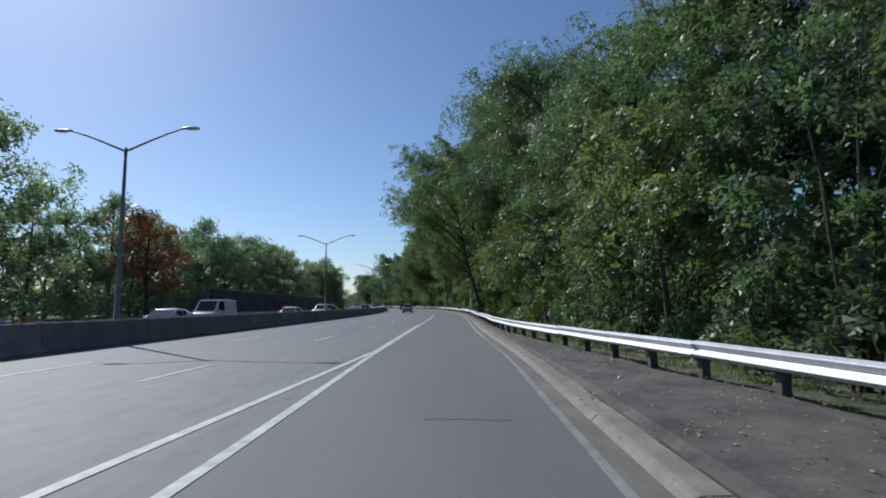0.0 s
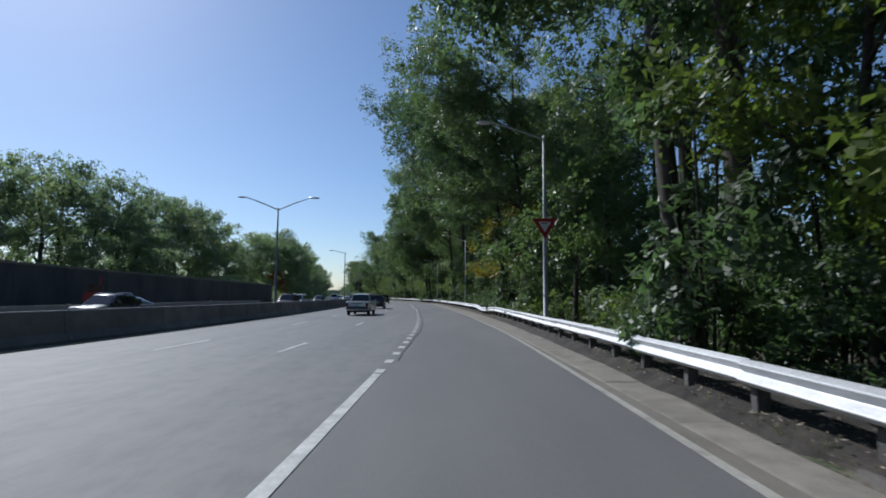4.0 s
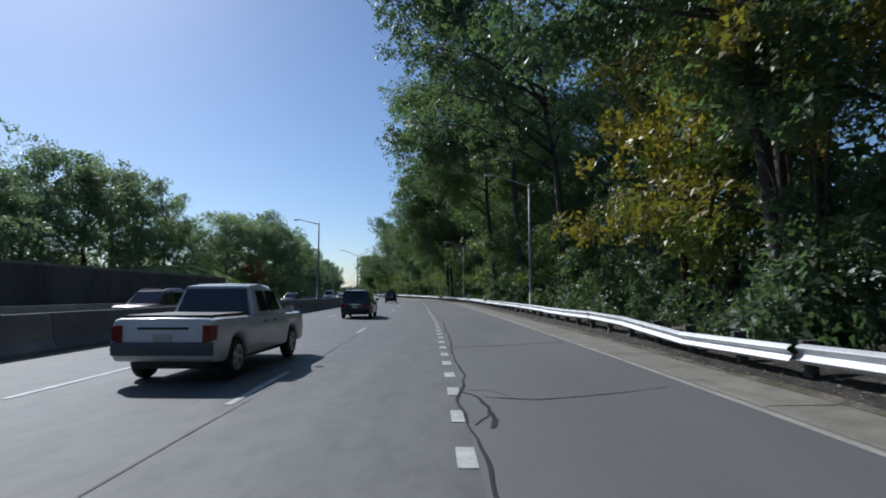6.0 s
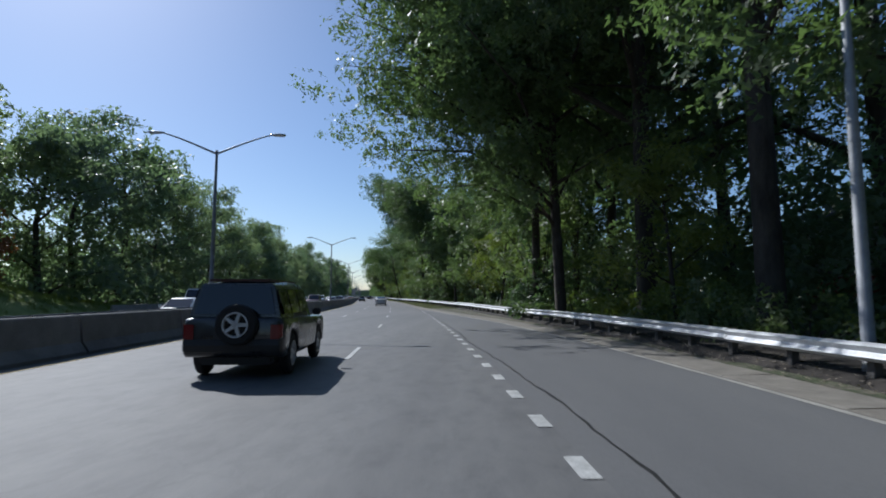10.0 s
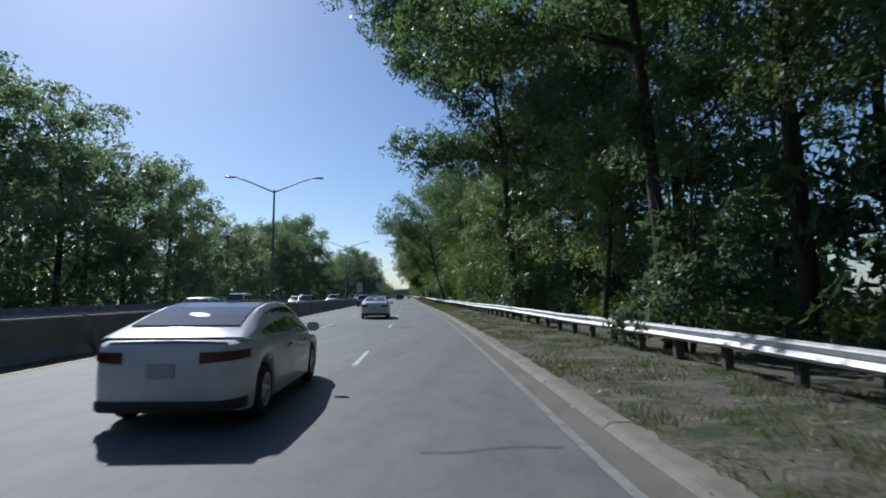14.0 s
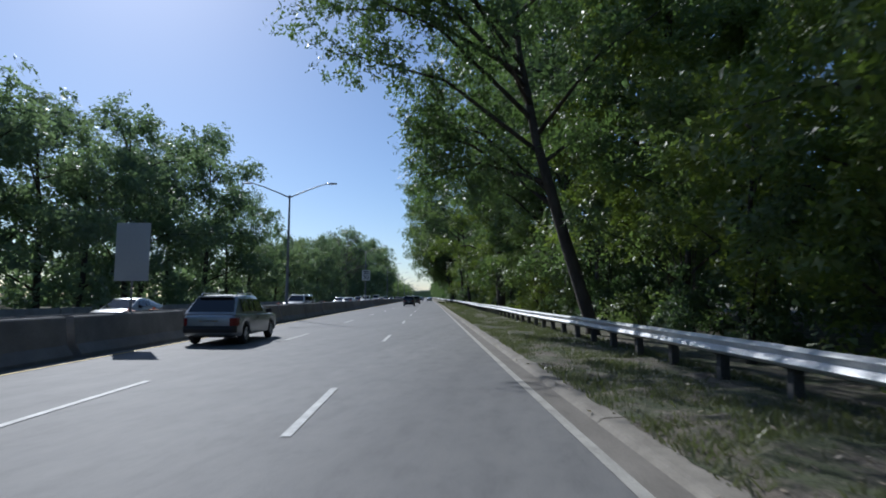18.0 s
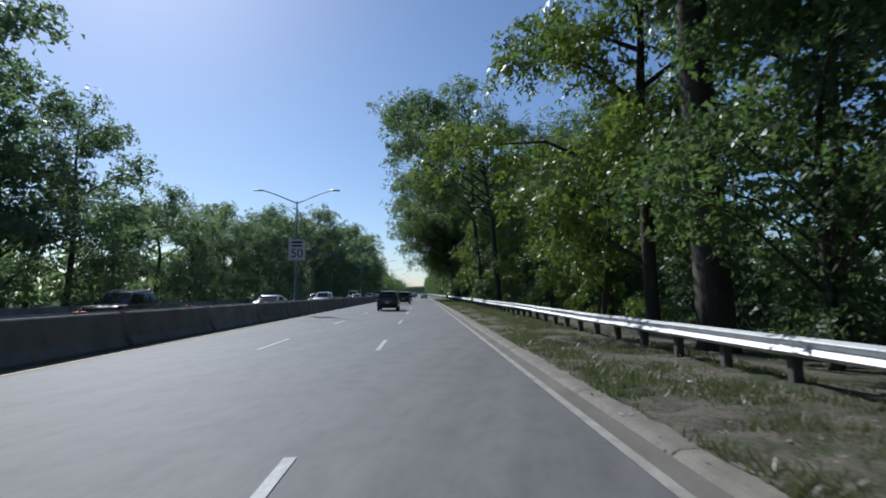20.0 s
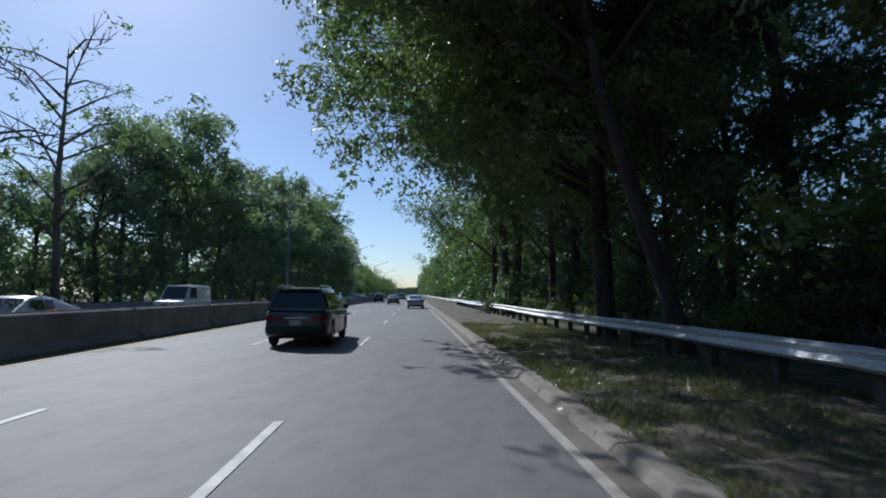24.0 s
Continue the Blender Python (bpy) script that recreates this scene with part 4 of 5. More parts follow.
# ---- vehicles ----
def paint(name, colour, rough=0.28, metal=0.3):
    def build(nt, b):
        dust = noise_of(nt, 1.6, 4.0, 0.6)
        nt.links.new(mix(nt, ramp(nt, dust, [(0.4, (0, 0, 0)), (0.8, (0.25, 0.25, 0.25))]), colour, (0.22, 0.21, 0.19)), b.inputs["Base Color"])
        nt.links.new(ramp(nt, dust, [(0.3, (rough,) * 3), (0.8, (rough + 0.2,) * 3)]), b.inputs["Roughness"])
        b.inputs["Metallic"].default_value = metal
        b.inputs["Coat Weight"].default_value, b.inputs["Coat Roughness"].default_value = 0.6, 0.08
    return mat(name, build)


def plain(name, colour, rough=0.5, metal=0.0):
    def build(nt, b):
        f = noise_of(nt, 30.0, 3.0)
        nt.links.new(mix(nt, 0.25, colour, ramp(nt, f, [(0.3, tuple(c * 0.7 for c in colour)), (0.7, tuple(min(1, c * 1.2) for c in colour))])), b.inputs["Base Color"])
        b.inputs["Roughness"].default_value, b.inputs["Metallic"].default_value = rough, metal
    return mat(name, build)


# one black is lifted to dark grey, with haze and reflection in the colour
PAINTS = {"white": paint("white car paint", (0.62, 0.63, 0.64), 0.3, 0.0), "black": paint("black car paint", (0.012, 0.013, 0.016), 0.2), "navy": paint("dark blue car paint", (0.02, 0.028, 0.045), 0.22),
          "silver": paint("silver car paint", (0.36, 0.38, 0.40), 0.3, 0.6), "grey": paint("grey car paint", (0.11, 0.115, 0.125), 0.28, 0.5), "hazed_black": paint("black car paint greyed for haze", (0.045, 0.048, 0.054), 0.25, 0.4), "maroon": paint("dark red car paint", (0.06, 0.012, 0.014), 0.25)}
GLASS = plain("tinted car glass", (0.012, 0.014, 0.016), 0.04)
GLASS.node_tree.nodes["Principled BSDF"].inputs["Specular IOR Level"].default_value = 0.7
RUBBER = plain("tyre rubber", (0.018, 0.018, 0.019), 0.85)
TRIM_BLACK = plain("black plastic trim", (0.02, 0.02, 0.021), 0.6)
ALLOY = plain("alloy wheel", (0.50, 0.51, 0.52), 0.4, 0.3)
STEP_GREY = plain("dark grey step bumper", (0.07, 0.075, 0.085), 0.5)
TAIL = plain("red tail lamp", (0.17, 0.016, 0.016), 0.15)
TAIL_DARK = plain("smoked tail lamp", (0.06, 0.012, 0.014), 0.12)
HEADLAMP = plain("clear headlamp", (0.7, 0.72, 0.75), 0.08, 0.5)
PLATE = plain("number plate", (0.40, 0.40, 0.37), 0.5)
CHROME = plain("bright metal trim", (0.65, 0.66, 0.67), 0.18, 1.0)


def loft(rings, close=True):
    bm = bmesh.new()
    vs = [[bm.verts.new(p) for p in r] for r in rings]
    n = len(rings[0])
    for a, b in zip(vs[:-1], vs[1:]):
        for k in range(n):
            bm.faces.new((a[k], a[(k + 1) % n], b[(k + 1) % n], b[k]))
    if close:
        bm.faces.new(vs[0][::-1])
        bm.faces.new(vs[-1])
    bmesh.ops.recalc_face_normals(bm, faces=bm.faces)
    return bm


def box(x, y, z, w, d, h, r=0.02):
    bm = bmesh.new()
    bmesh.ops.create_cube(bm, size=1.0, matrix=Matrix.Translation((x, y, z)) @ Matrix.Diagonal((w, d, h, 1)))
    bmesh.ops.bevel(bm, geom=list(bm.edges), offset=min(r, w * 0.4, d * 0.4, h * 0.4), segments=2, affect="EDGES")
    return bm


def pane(corners, lift=0.008, thick=0.01):
    """A thin pane on four corners, standing proud of the surface."""
    c = [Vector(p) for p in corners]
    n = (c[1] - c[0]).cross(c[3] - c[0]).normalized()
    return loft([[p + n * lift for p in c], [p + n * (lift + thick) for p in c]])


def wheel(parent, x, y, r, side):
    prof = [(0.07, r * 0.60), (0.0, r * 0.63), (0.018, r * 0.67), (0.012, r * 0.88), (0.03, r * 0.96), (0.06, r), (0.165, r), (0.2, r * 0.93), (0.21, r * 0.62)]
    n = 24
    spin = [(math.cos(2 * math.pi * k / n), math.sin(2 * math.pi * k / n)) for k in range(n)]
    w = part("wheel", loft([[(side * (0.105 - a), b * c, b * d) for c, d in spin] for a, b in prof]), RUBBER, parent, "black tyre", smooth=False)
    w.location = (x, y, r)
    bm = loft([[(side * a, b * c, b * d) for c, d in spin] for a, b in ((0.06, r * 0.60), (0.100, r * 0.62), (0.100, r * 0.55), (0.06, r * 0.53))], close=False)
    for k in range(5):  # spokes
        q = 2 * math.pi * k / 5
        arm = [(math.cos(q), math.sin(q)), (-math.sin(q), math.cos(q))]
        pt = lambda a, f, g: (side * a, r * (f * arm[0][0] + g * arm[1][0]), r * (f * arm[0][1] + g * arm[1][1]))
        ring = [[bm.verts.new(pt(a, f, g)) for a, g in ((0.05, -h), (0.088, -h * 0.8), (0.088, h * 0.8), (0.05, h))] for f, h in ((0.0, 0.13), (0.2, 0.10), (0.56, 0.085))]
        for u, v in zip(ring[:-1], ring[1:]):
            for j in range(3):
                bm.faces.new((u[j], u[j + 1], v[j + 1], v[j]))
    bmesh.ops.recalc_face_normals(bm, faces=bm.faces)
    part("rim", bm, ALLOY, w, "alloy rim")
    return w


KINDS = {
    # length, width, ride height, shoulder (rear, middle, front), cabin: rear base, rear roof, front roof, front base, roof height, wheel radius, wheel positions
    "suv": (4.75, 1.90, 0.30, (1.08, 1.06, 1.0), (-2.28, -1.95, 0.25, 1.05), 1.74, 0.37, (-1.42, 1.45)),
    "jeep": (4.45, 1.88, 0.42, (1.15, 1.12, 1.06), (-2.1, -1.98, 0.3, 0.72), 1.84, 0.41, (-1.32, 1.42)),
    "sedan": (4.70, 1.86, 0.22, (1.02, 0.94, 0.78), (-2.0, -0.75, 0.35, 1.35), 1.45, 0.34, (-1.42, 1.45)),
    "fastback": (4.70, 1.86, 0.20, (1.06, 0.96, 0.80), (-2.05, -0.55, 0.40, 1.42), 1.45, 0.345, (-1.42, 1.46)),
    "wagon": (4.55, 1.80, 0.30, (1.00, 0.97, 0.90), (-2.16, -1.62, 0.20, 1.12), 1.60, 0.34, (-1.35, 1.38)),
    "pickup": (5.10, 1.86, 0.40, (1.14, 1.11, 1.08), (-0.72, -0.55, 0.60, 1.32), 1.75, 0.38, (-1.62, 1.60)),
    "van": (5.30, 2.00, 0.30, (1.15, 1.15, 1.05), (-2.6, -2.5, 1.0, 1.9), 2.15, 0.36, (-1.6, 1.65)),
}


# how the ends are rounded: depth along the car, narrowing of each side, fall of the tail
SOFT = {"suv": (0.62, 0.30, 0.12), "jeep": (0.22, 0.10, 0.05), "sedan": (0.70, 0.34, 0.12), "fastback": (0.85, 0.36, 0.10), "wagon": (0.55, 0.26, 0.10), "pickup": (0.26, 0.10, 0.04), "van": (0.34, 0.16, 0.06)}


def car(kind, colour, label):
    length, width, ride, (zr, zm, zf), (cr, crr, cfr, cf), roof, wr, wheels = KINDS[kind]
    thing = empty("car" if kind not in ("pickup", "van") else ("pickup_truck" if kind == "pickup" else "van"), pose(0, 0, 0), label, "van" if kind == "van" else "pickup truck" if kind == "pickup" else "car", "traffic")
    coat = PAINTS[colour]
    hw, hl = width / 2, length / 2
    deep, shrink, drop = SOFT[kind]
    marks = {sign * (hl - deep * f) for sign in (1, -1) for f in (0.0, 0.04, 0.12, 0.24, 0.42, 0.66, 1.0)} | {cr, cf, 0.0}

    def rounding(y):
        e = max(0.0, (abs(y) - hl + deep) / deep)
        return 1.0 - math.sqrt(max(0.0, 1.0 - min(e, 1.0) ** 2.3))

    def skin(x, sign):
        """Where the end of the body lies at x across."""
        lo, hi = hl - deep, hl
        for _ in range(24):
            m = (lo + hi) / 2
            lo, hi = (m, hi) if hw - shrink * rounding(m) > abs(x) else (lo, m)
        return sign * lo

    def wrapped(x0, x1, z0, z1, sign, proud=0.014):
        """A lamp glass that follows the rounded end of the body."""
        rings = []
        for i in range(7):
            x = x0 + (x1 - x0) * i / 6
            y = skin(x, sign) + sign * 0.004
            zb_ = z0 + (z1 - z0) * 0.25 * (i / 6)
            rings.append([(x, y - sign * 0.05, zb_), (x, y + sign * proud, zb_ + 0.012), (x, y + sign * proud, z1 - 0.012), (x, y - sign * 0.05, z1)])
        return loft(rings)

    for wy in wheels:
        marks |= {wy - wr - 0.09, wy - wr * 0.75, wy - wr * 0.35, wy + wr * 0.35, wy + wr * 0.75, wy + wr + 0.09}
    def girdle(half, z0, z1, sign, proud):
        """A bumper bar that bends round the end of the body."""
        rings = []
        for i in range(15):
            x = half * math.sin(math.pi * (i / 14 - 0.5))
            y = skin(x, sign)
            rings.append([(x, y - sign * 0.10, z0), (x, y + sign * proud * 0.6, z0), (x, y + sign * proud, (z0 + z1) / 2), (x, y + sign * proud * 0.6, z1), (x, y - sign * 0.10, z1)])
        return loft(rings)

    rings = []
    for y in sorted(marks):
        top = zr + (zm - zr) * min(1, (y + hl) / hl) if y < 0 else zm + (zf - zm) * y / hl
        end = rounding(y)
        top -= (drop if y < 0 else 0.28) * end
        w = hw - shrink * end
        low = ride - 0.02 + 0.14 * end
        for wy in wheels:
            d = abs(y - wy)
            if d < wr + 0.085:
                low = max(low, wr + math.sqrt(max((wr + 0.07) ** 2 - d * d, 0.0)))
        low = min(low, top - 0.15)
        mid = low + (top - low) * 0.5
        side = [(w * 0.94, low), (w * 0.985, low + 0.05), (w, mid), (w * 0.985, top - 0.10), (w * 0.955, top - 0.03), (w * 0.86, top)]
        rings.append([(x, y, z) for x, z in side] + [(0.0, y, top + 0.015)] + [(-x, y, z) for x, z in reversed(side)])
    body = part("body", loft(rings), coat, thing, smooth=True)
    body.data.set_sharp_from_angle(angle=radians(38))
    part("underbody", box(0, 0, 0.5, width * 0.74, length * 0.9, 0.5, 0.05), TRIM_BLACK, thing, "black underbody")
    # cabin
    zb = lambda y: (zr + (zm - zr) * min(1, (y + hl) / hl) if y < 0 else zm + (zf - zm) * y / hl) - 0.02
    bw, rw = hw * 0.90, hw * (0.74 if kind != "van" else 0.84)
    shape = [(cr, zb(cr), bw, 0.02), (crr, roof - 0.05, rw, 1.0), ((crr + cfr) / 2, roof, rw * 1.02, 1.0), (cfr, roof - 0.04, rw, 1.0), (cf, zb(cf), bw * 0.97, 0.02)]
    if kind == "fastback":  # one long arc from the tail to the bonnet
        arc = ((cr, 1.05), (-1.75, 1.165), (-1.35, 1.285), (-0.95, 1.375), (crr, 1.43), (0.0, roof), (cfr, 1.425), (0.75, 1.30), (1.1, 1.14), (cf, 0.96))
        shape = []
        for y, z in arc:
            g = min(max((z - zb(y)) / (roof - zb(y)), 0.02), 1.0)
            shape.append((y, z, bw + (rw - bw) * g, g))
    rings = []
    for y, zt, w, g in shape:
        base = zb(y)
        wt = w
        zt = max(zt, base + 0.03)
        rings.append([(bw, y, base), (bw + (wt - bw) * 0.55 * g, y, base + (zt - base) * 0.6), (wt * 0.99, y, zt - 0.06 * g), (wt * 0.92, y, zt), (0, y, zt + (0.02 if y == shape[2][0] else 0.0)), (-wt * 0.92, y, zt), (-wt * 0.99, y, zt - 0.06 * g), (-(bw + (wt - bw) * 0.55 * g), y, base + (zt - base) * 0.6), (-bw, y, base)])
    cabin = part("cabin", loft(rings), coat, thing, smooth=True)
    cabin.data.set_sharp_from_angle(angle=radians(34))
    # panes
    def end_pane(y0, z0, y1, z1, w0, w1, name, flip):
        a, b = 0.12, 0.90
        p = lambda f, sx: (sx * (w0 + (w1 - w0) * f), y0 + (y1 - y0) * f, z0 + (z1 - z0) * f)
        q = [p(a, -0.90), p(a, 0.90), p(b, 0.88), p(b, -0.88)]
        part(name, pane(q if not flip else q[::-1], 0.022), GLASS, cabin, "dark tinted glass")
    if kind == "fastback":
        strip = lambda rows: loft([[(-w, y, z + 0.004), (w, y, z + 0.004), (w, y, z + 0.016), (-w, y, z + 0.016)] for y, z, w in rows])
        part("rear_window", strip([(y, z, w * 0.84) for y, z, w, g in shape[1:6]]), GLASS, cabin, "dark glass running over the roof")
        part("windscreen", strip([(y, z, w * 0.86) for y, z, w, g in shape[6:9]]), GLASS, cabin, "dark tinted glass")
    else:
        end_pane(cr, zb(cr), crr, roof - 0.05, bw, rw, "rear_window", False)
        end_pane(cf, zb(cf), cfr, roof - 0.04, bw * 0.97, rw, "windscreen", True)
    spans = [(crr + 0.12, (crr + cfr) / 2 - 0.05), ((crr + cfr) / 2 + 0.05, cfr + (cf - cfr) * 0.25)] if kind != "van" else [(cfr - 0.9, cfr + (cf - cfr) * 0.25)]
    if kind in ("suv", "wagon", "jeep"):
        k = (crr + cfr) / 2
        spans = [(crr + 0.02, crr + 0.62), (crr + 0.72, k + 0.25), (k + 0.35, cfr + (cf - cfr) * 0.3)]
    if kind == "fastback":
        spans = []
        for sx in (1, -1):
            for rows in (shape[2:5], shape[4:6], shape[5:9]):
                ring = []
                for y, z, w, g in rows:
                    base = zb(y) + 0.05
                    ring.append([(sx * (bw + 0.004), y, base), (sx * (w * 0.99 + 0.008), y, max(z - 0.075, base + 0.01)), (sx * (w * 0.99 + 0.02), y, max(z - 0.075, base + 0.01)), (sx * (bw + 0.016), y, base)])
                part("side_window", loft(ring), GLASS, cabin, "dark tinted glass")
    for sx in (1, -1):
        for a, b in spans:
            def sp(y, f):
                base = zb(y)
                t = roof - 0.12
                wtop = bw + (rw - bw) * f
                return (sx * (wtop + 0.012), y, base + 0.07 + (t - base - 0.07) * f)
            top_b = min(b, cfr + 0.05)
            q = [sp(a, 0.02), sp(b, 0.02), sp(top_b, 0.93), sp(a, 0.93)]
            part("side_window", pane(q if sx > 0 else q[::-1], 0.016), GLASS, cabin, "dark tinted glass")
        # outside mirror
        part("mirror", box(sx * (hw + 0.10), cfr + (cf - cfr) * 0.45, zb(cfr) + 0.10, 0.2, 0.1, 0.15, 0.03), TRIM_BLACK if colour != "white" else coat, thing)
        # lamps
        if kind in ("pickup", "wagon", "van", "jeep"):
            part("tail_lamp", wrapped(sx * (hw - 0.24), sx * (hw - 0.03), zr - 0.46, zr - 0.12, -1, 0.02), TAIL, thing, "red tail lamp")
        elif kind == "fastback":
            part("tail_lamp", wrapped(sx * (hw - 0.50), sx * (hw - 0.05), zr - 0.29, zr - 0.14, -1), TAIL_DARK, thing, "dark red tail lamp")
        else:
            part("tail_lamp", wrapped(sx * (hw - 0.46), sx * (hw - 0.04), zr - 0.32, zr - 0.15, -1), TAIL, thing, "red tail lamp")
        part("headlamp", wrapped(sx * (hw - 0.46), sx * (hw - 0.08), zf - 0.44, zf - 0.30, 1), HEADLAMP, thing, "clear headlamp")
        for wy in wheels:
            wheel(thing, sx * (hw - 0.12), wy, wr, sx)
        for y0, y1 in ((-0.05, 0.0), (0.95 if kind != "pickup" else 0.5, 1.0)):
            part("door_handle", box(sx * (hw + 0.005), y0 - 0.25, zm - 0.14, 0.03, 0.16, 0.03, 0.01), TRIM_BLACK, thing)
    low_car = kind in ("sedan", "fastback")
    part("rear_bumper", girdle(hw * 0.93, ride + (0.05 if low_car else 0.11), ride + (0.17 if low_car else 0.33), -1, 0.03 if low_car else 0.06), STEP_GREY if kind == "pickup" else TRIM_BLACK, thing)
    part("front_bumper", girdle(hw * 0.92, ride + 0.08, ride + 0.28, 1, 0.03), TRIM_BLACK, thing)
    if kind in ("suv", "wagon", "van"):
        part("tailgate_strip", box(0, -hl - 0.012, zr - 0.22, 0.62, 0.02, 0.035, 0.008), CHROME, thing, "bright strip over the number plate")
    part("grille", box(0, hl - 0.06, zf - 0.30, width * 0.42, 0.12, 0.2, 0.03), TRIM_BLACK, thing)
    part("number_plate", box(0, -hl - 0.005, zr - 0.36, 0.32, 0.03, 0.16, 0.01), PLATE, thing, "pale number plate")
    if kind == "fastback":
        part("spoiler", box(0, -hl + 0.12, zr - 0.005, width * 0.72, 0.14, 0.025, 0.01), TRIM_BLACK, thing, "thin black lip")
        part("diffuser", box(0, -hl + 0.06, zr - 0.60, width * 0.55, 0.1, 0.03, 0.01), TRIM_BLACK, thing)
    if kind in ("suv", "wagon"):
        for sx in (1, -1):
            part("roof_rail", tube(bmesh.new(), [(sx * rw * 0.86, crr + 0.1, roof - 0.03), (sx * rw * 0.86, crr + 0.25, roof + 0.06), (sx * rw * 0.86, cfr - 0.3, roof + 0.06), (sx * rw * 0.86, cfr - 0.1, roof - 0.02)], [0.02] * 4, 6), CHROME, thing, "bright roof rail")
        part("spoiler", box(0, crr - 0.06, roof - 0.06, rw * 1.6, 0.22, 0.05, 0.02), coat, thing)
    if kind == "jeep":
        w = wheel(thing, 0, 0, 0.38, 1)
        w.name = "spare_wheel"
        w.rotation_euler = (0, 0, -math.pi / 2)
        w.location = (0.1, -hl - 0.08, 1.02)
        part("roof_panel", box(0, (crr + cfr) / 2, roof + 0.01, rw * 1.7, (cfr - crr) * 0.92, 0.05, 0.02), PAINTS["maroon"], thing, "dark red roof edge")
    if kind == "pickup":
        part("bed_cover", box(0, -1.60, zr + 0.015, width * 0.84, 1.68, 0.05, 0.02), TRIM_BLACK, thing, "black bed cover")
        part("tailgate_trim", box(0, -hl + 0.02, zr - 0.18, 0.9, 0.05, 0.06, 0.01), TRIM_BLACK, thing)
    return thing


def drive(template, s, u, back=False, turn=0.0, first=False):
    m = placed(s, u, 0.004, (180 if back else 0) + turn)
    if first:
        template.matrix_basis = m
        return template
    return copy_thing(template, m)


# our side: each car once, where it was met
drive(car("suv", "navy", "dark blue sport utility car in the middle lane"), 127.8, 6.4, first=True)
drive(car("pickup", "white", "white pickup truck with a black bed cover, crossing lanes"), 105.2, 6.62, turn=-2.0, first=True)
drive(car("jeep", "black", "black boxy off-roader with a spare wheel on its back"), 178.0, 6.2, first=True)
fastback = drive(car("fastback", "white", "white fastback saloon with dark glass in the middle lane"), 253.2, 6.68, first=True)
drive(fastback, 281.2, 6.8)
wagon = drive(car("wagon", "silver", "silver estate car with bright roof rails in the far lane"), 318.2, 2.95, first=True)
drive(wagon, 344.2, 2.85)
grey_sedan = drive(car("sedan", "grey", "dark grey saloon ahead in the lane beside the barrier"), 492.0, 3.4, first=True)
# a black car; its greyer paint stands in for haze
black_suv = drive(car("suv", "hazed_black", "dark grey sport utility car in the middle lane"), 441.5, 6.9, first=True)
drive(black_suv, 413.6, 6.5)
# oncoming traffic
van = car("van", "white", "white delivery van in the oncoming traffic")
drive(van, 46.0, -6.4, True, first=True)
white_suv = car("suv", "white", "white sport utility car in the oncoming traffic")
drive(white_suv, 72.0, -3.4, True, first=True)
silver_sedan = car("sedan", "silver", "silver saloon in the oncoming traffic")
drive(silver_sedan, 22.0, -6.6, True, first=True)
white_sedan = car("sedan", "white", "white saloon in the oncoming traffic")
drive(white_sedan, 33.0, -3.3, True, first=True)
black_wagon = car("wagon", "black", "black estate car in the oncoming traffic")
drive(black_wagon, 92.0, -6.6, True, first=True)
maroon_suv = car("suv", "maroon", "dark red sport utility car in the oncoming traffic")
drive(maroon_suv, 121.0, -3.3, True, first=True)
LINE = (white_sedan, silver_sedan, white_suv, black_wagon, white_sedan, van, silver_sedan, white_suv, maroon_suv)
crng = random.Random(21)
s = 58.0
k = 0
while s < 640:
    drive(white_suv if LINE[k % len(LINE)] is van and 300 < s < 360 else LINE[k % len(LINE)], s, (-3.3, -6.7)[k % 2] + crng.uniform(-0.2, 0.2), True)
    k += 1
    s += crng.uniform(9.0, 24.0) if s > 180 else crng.uniform(26.0, 40.0)
# far ahead
for t, s, u in ((silver_sedan, 508.0, 10.1), (black_suv, 467.3, 6.6), (grey_sedan, 531.0, 6.7), (white_sedan, 560.0, 10.1), (black_wagon, 548.0, 3.3), (white_suv, 585.0, 6.7), (silver_sedan, 622.0, 10.0), (black_suv, 640.0, 3.3)):
    ob = drive(t, s, u)
    ob["label"] = ob["label"].replace("in the oncoming traffic", "far ahead in the lanes").replace("in the middle lane", "far ahead in the lanes").replace("in the lane beside the barrier", "ahead in the far lane")


# ---- signs ----
RED = plain("red sign face", (0.30, 0.02, 0.025), 0.4)
WHITE = plain("white sign face", (0.62, 0.63, 0.62), 0.4)
BLACK = plain("black sign print", (0.02, 0.02, 0.02), 0.5)
SHEET = plain("bare aluminium sheet", (0.42, 0.43, 0.44), 0.45, 0.6)
ORANGE = plain("orange plastic", (0.55, 0.13, 0.03), 0.55)


def plate(points, y, thick):
    """A flat plate across x and z, facing -y."""
    return loft([[(x, y, z) for x, z in points], [(x, y - thick, z) for x, z in points]])


yield_sign = empty("yield_sign", pose(4.38, 84.22, 4.72, 0, 0, 4), "red and white triangular yield sign on a lamp pole", "road sign")
tri = lambda r: [(-0.60 * r, 0.36 * r + 0.0), (0.60 * r, 0.36 * r), (0.0, -0.60 * r)]
part("sign_plate", plate(tri(0.98), 0.01, 0.012), RED, yield_sign)
part("white_field", plate([(x, z + 0.02) for x, z in tri(0.49)], -0.006, 0.004), WHITE, yield_sign, "white inner triangle")
part("lettering", plate([(-0.14, 0.10), (0.14, 0.10), (0.14, 0.15), (-0.14, 0.15)], -0.013, 0.003), RED, yield_sign, "small red lettering")
part("bracket", box(0, 0.06, 0.0, 0.08, 0.1, 0.5, 0.01), SHEET, yield_sign)

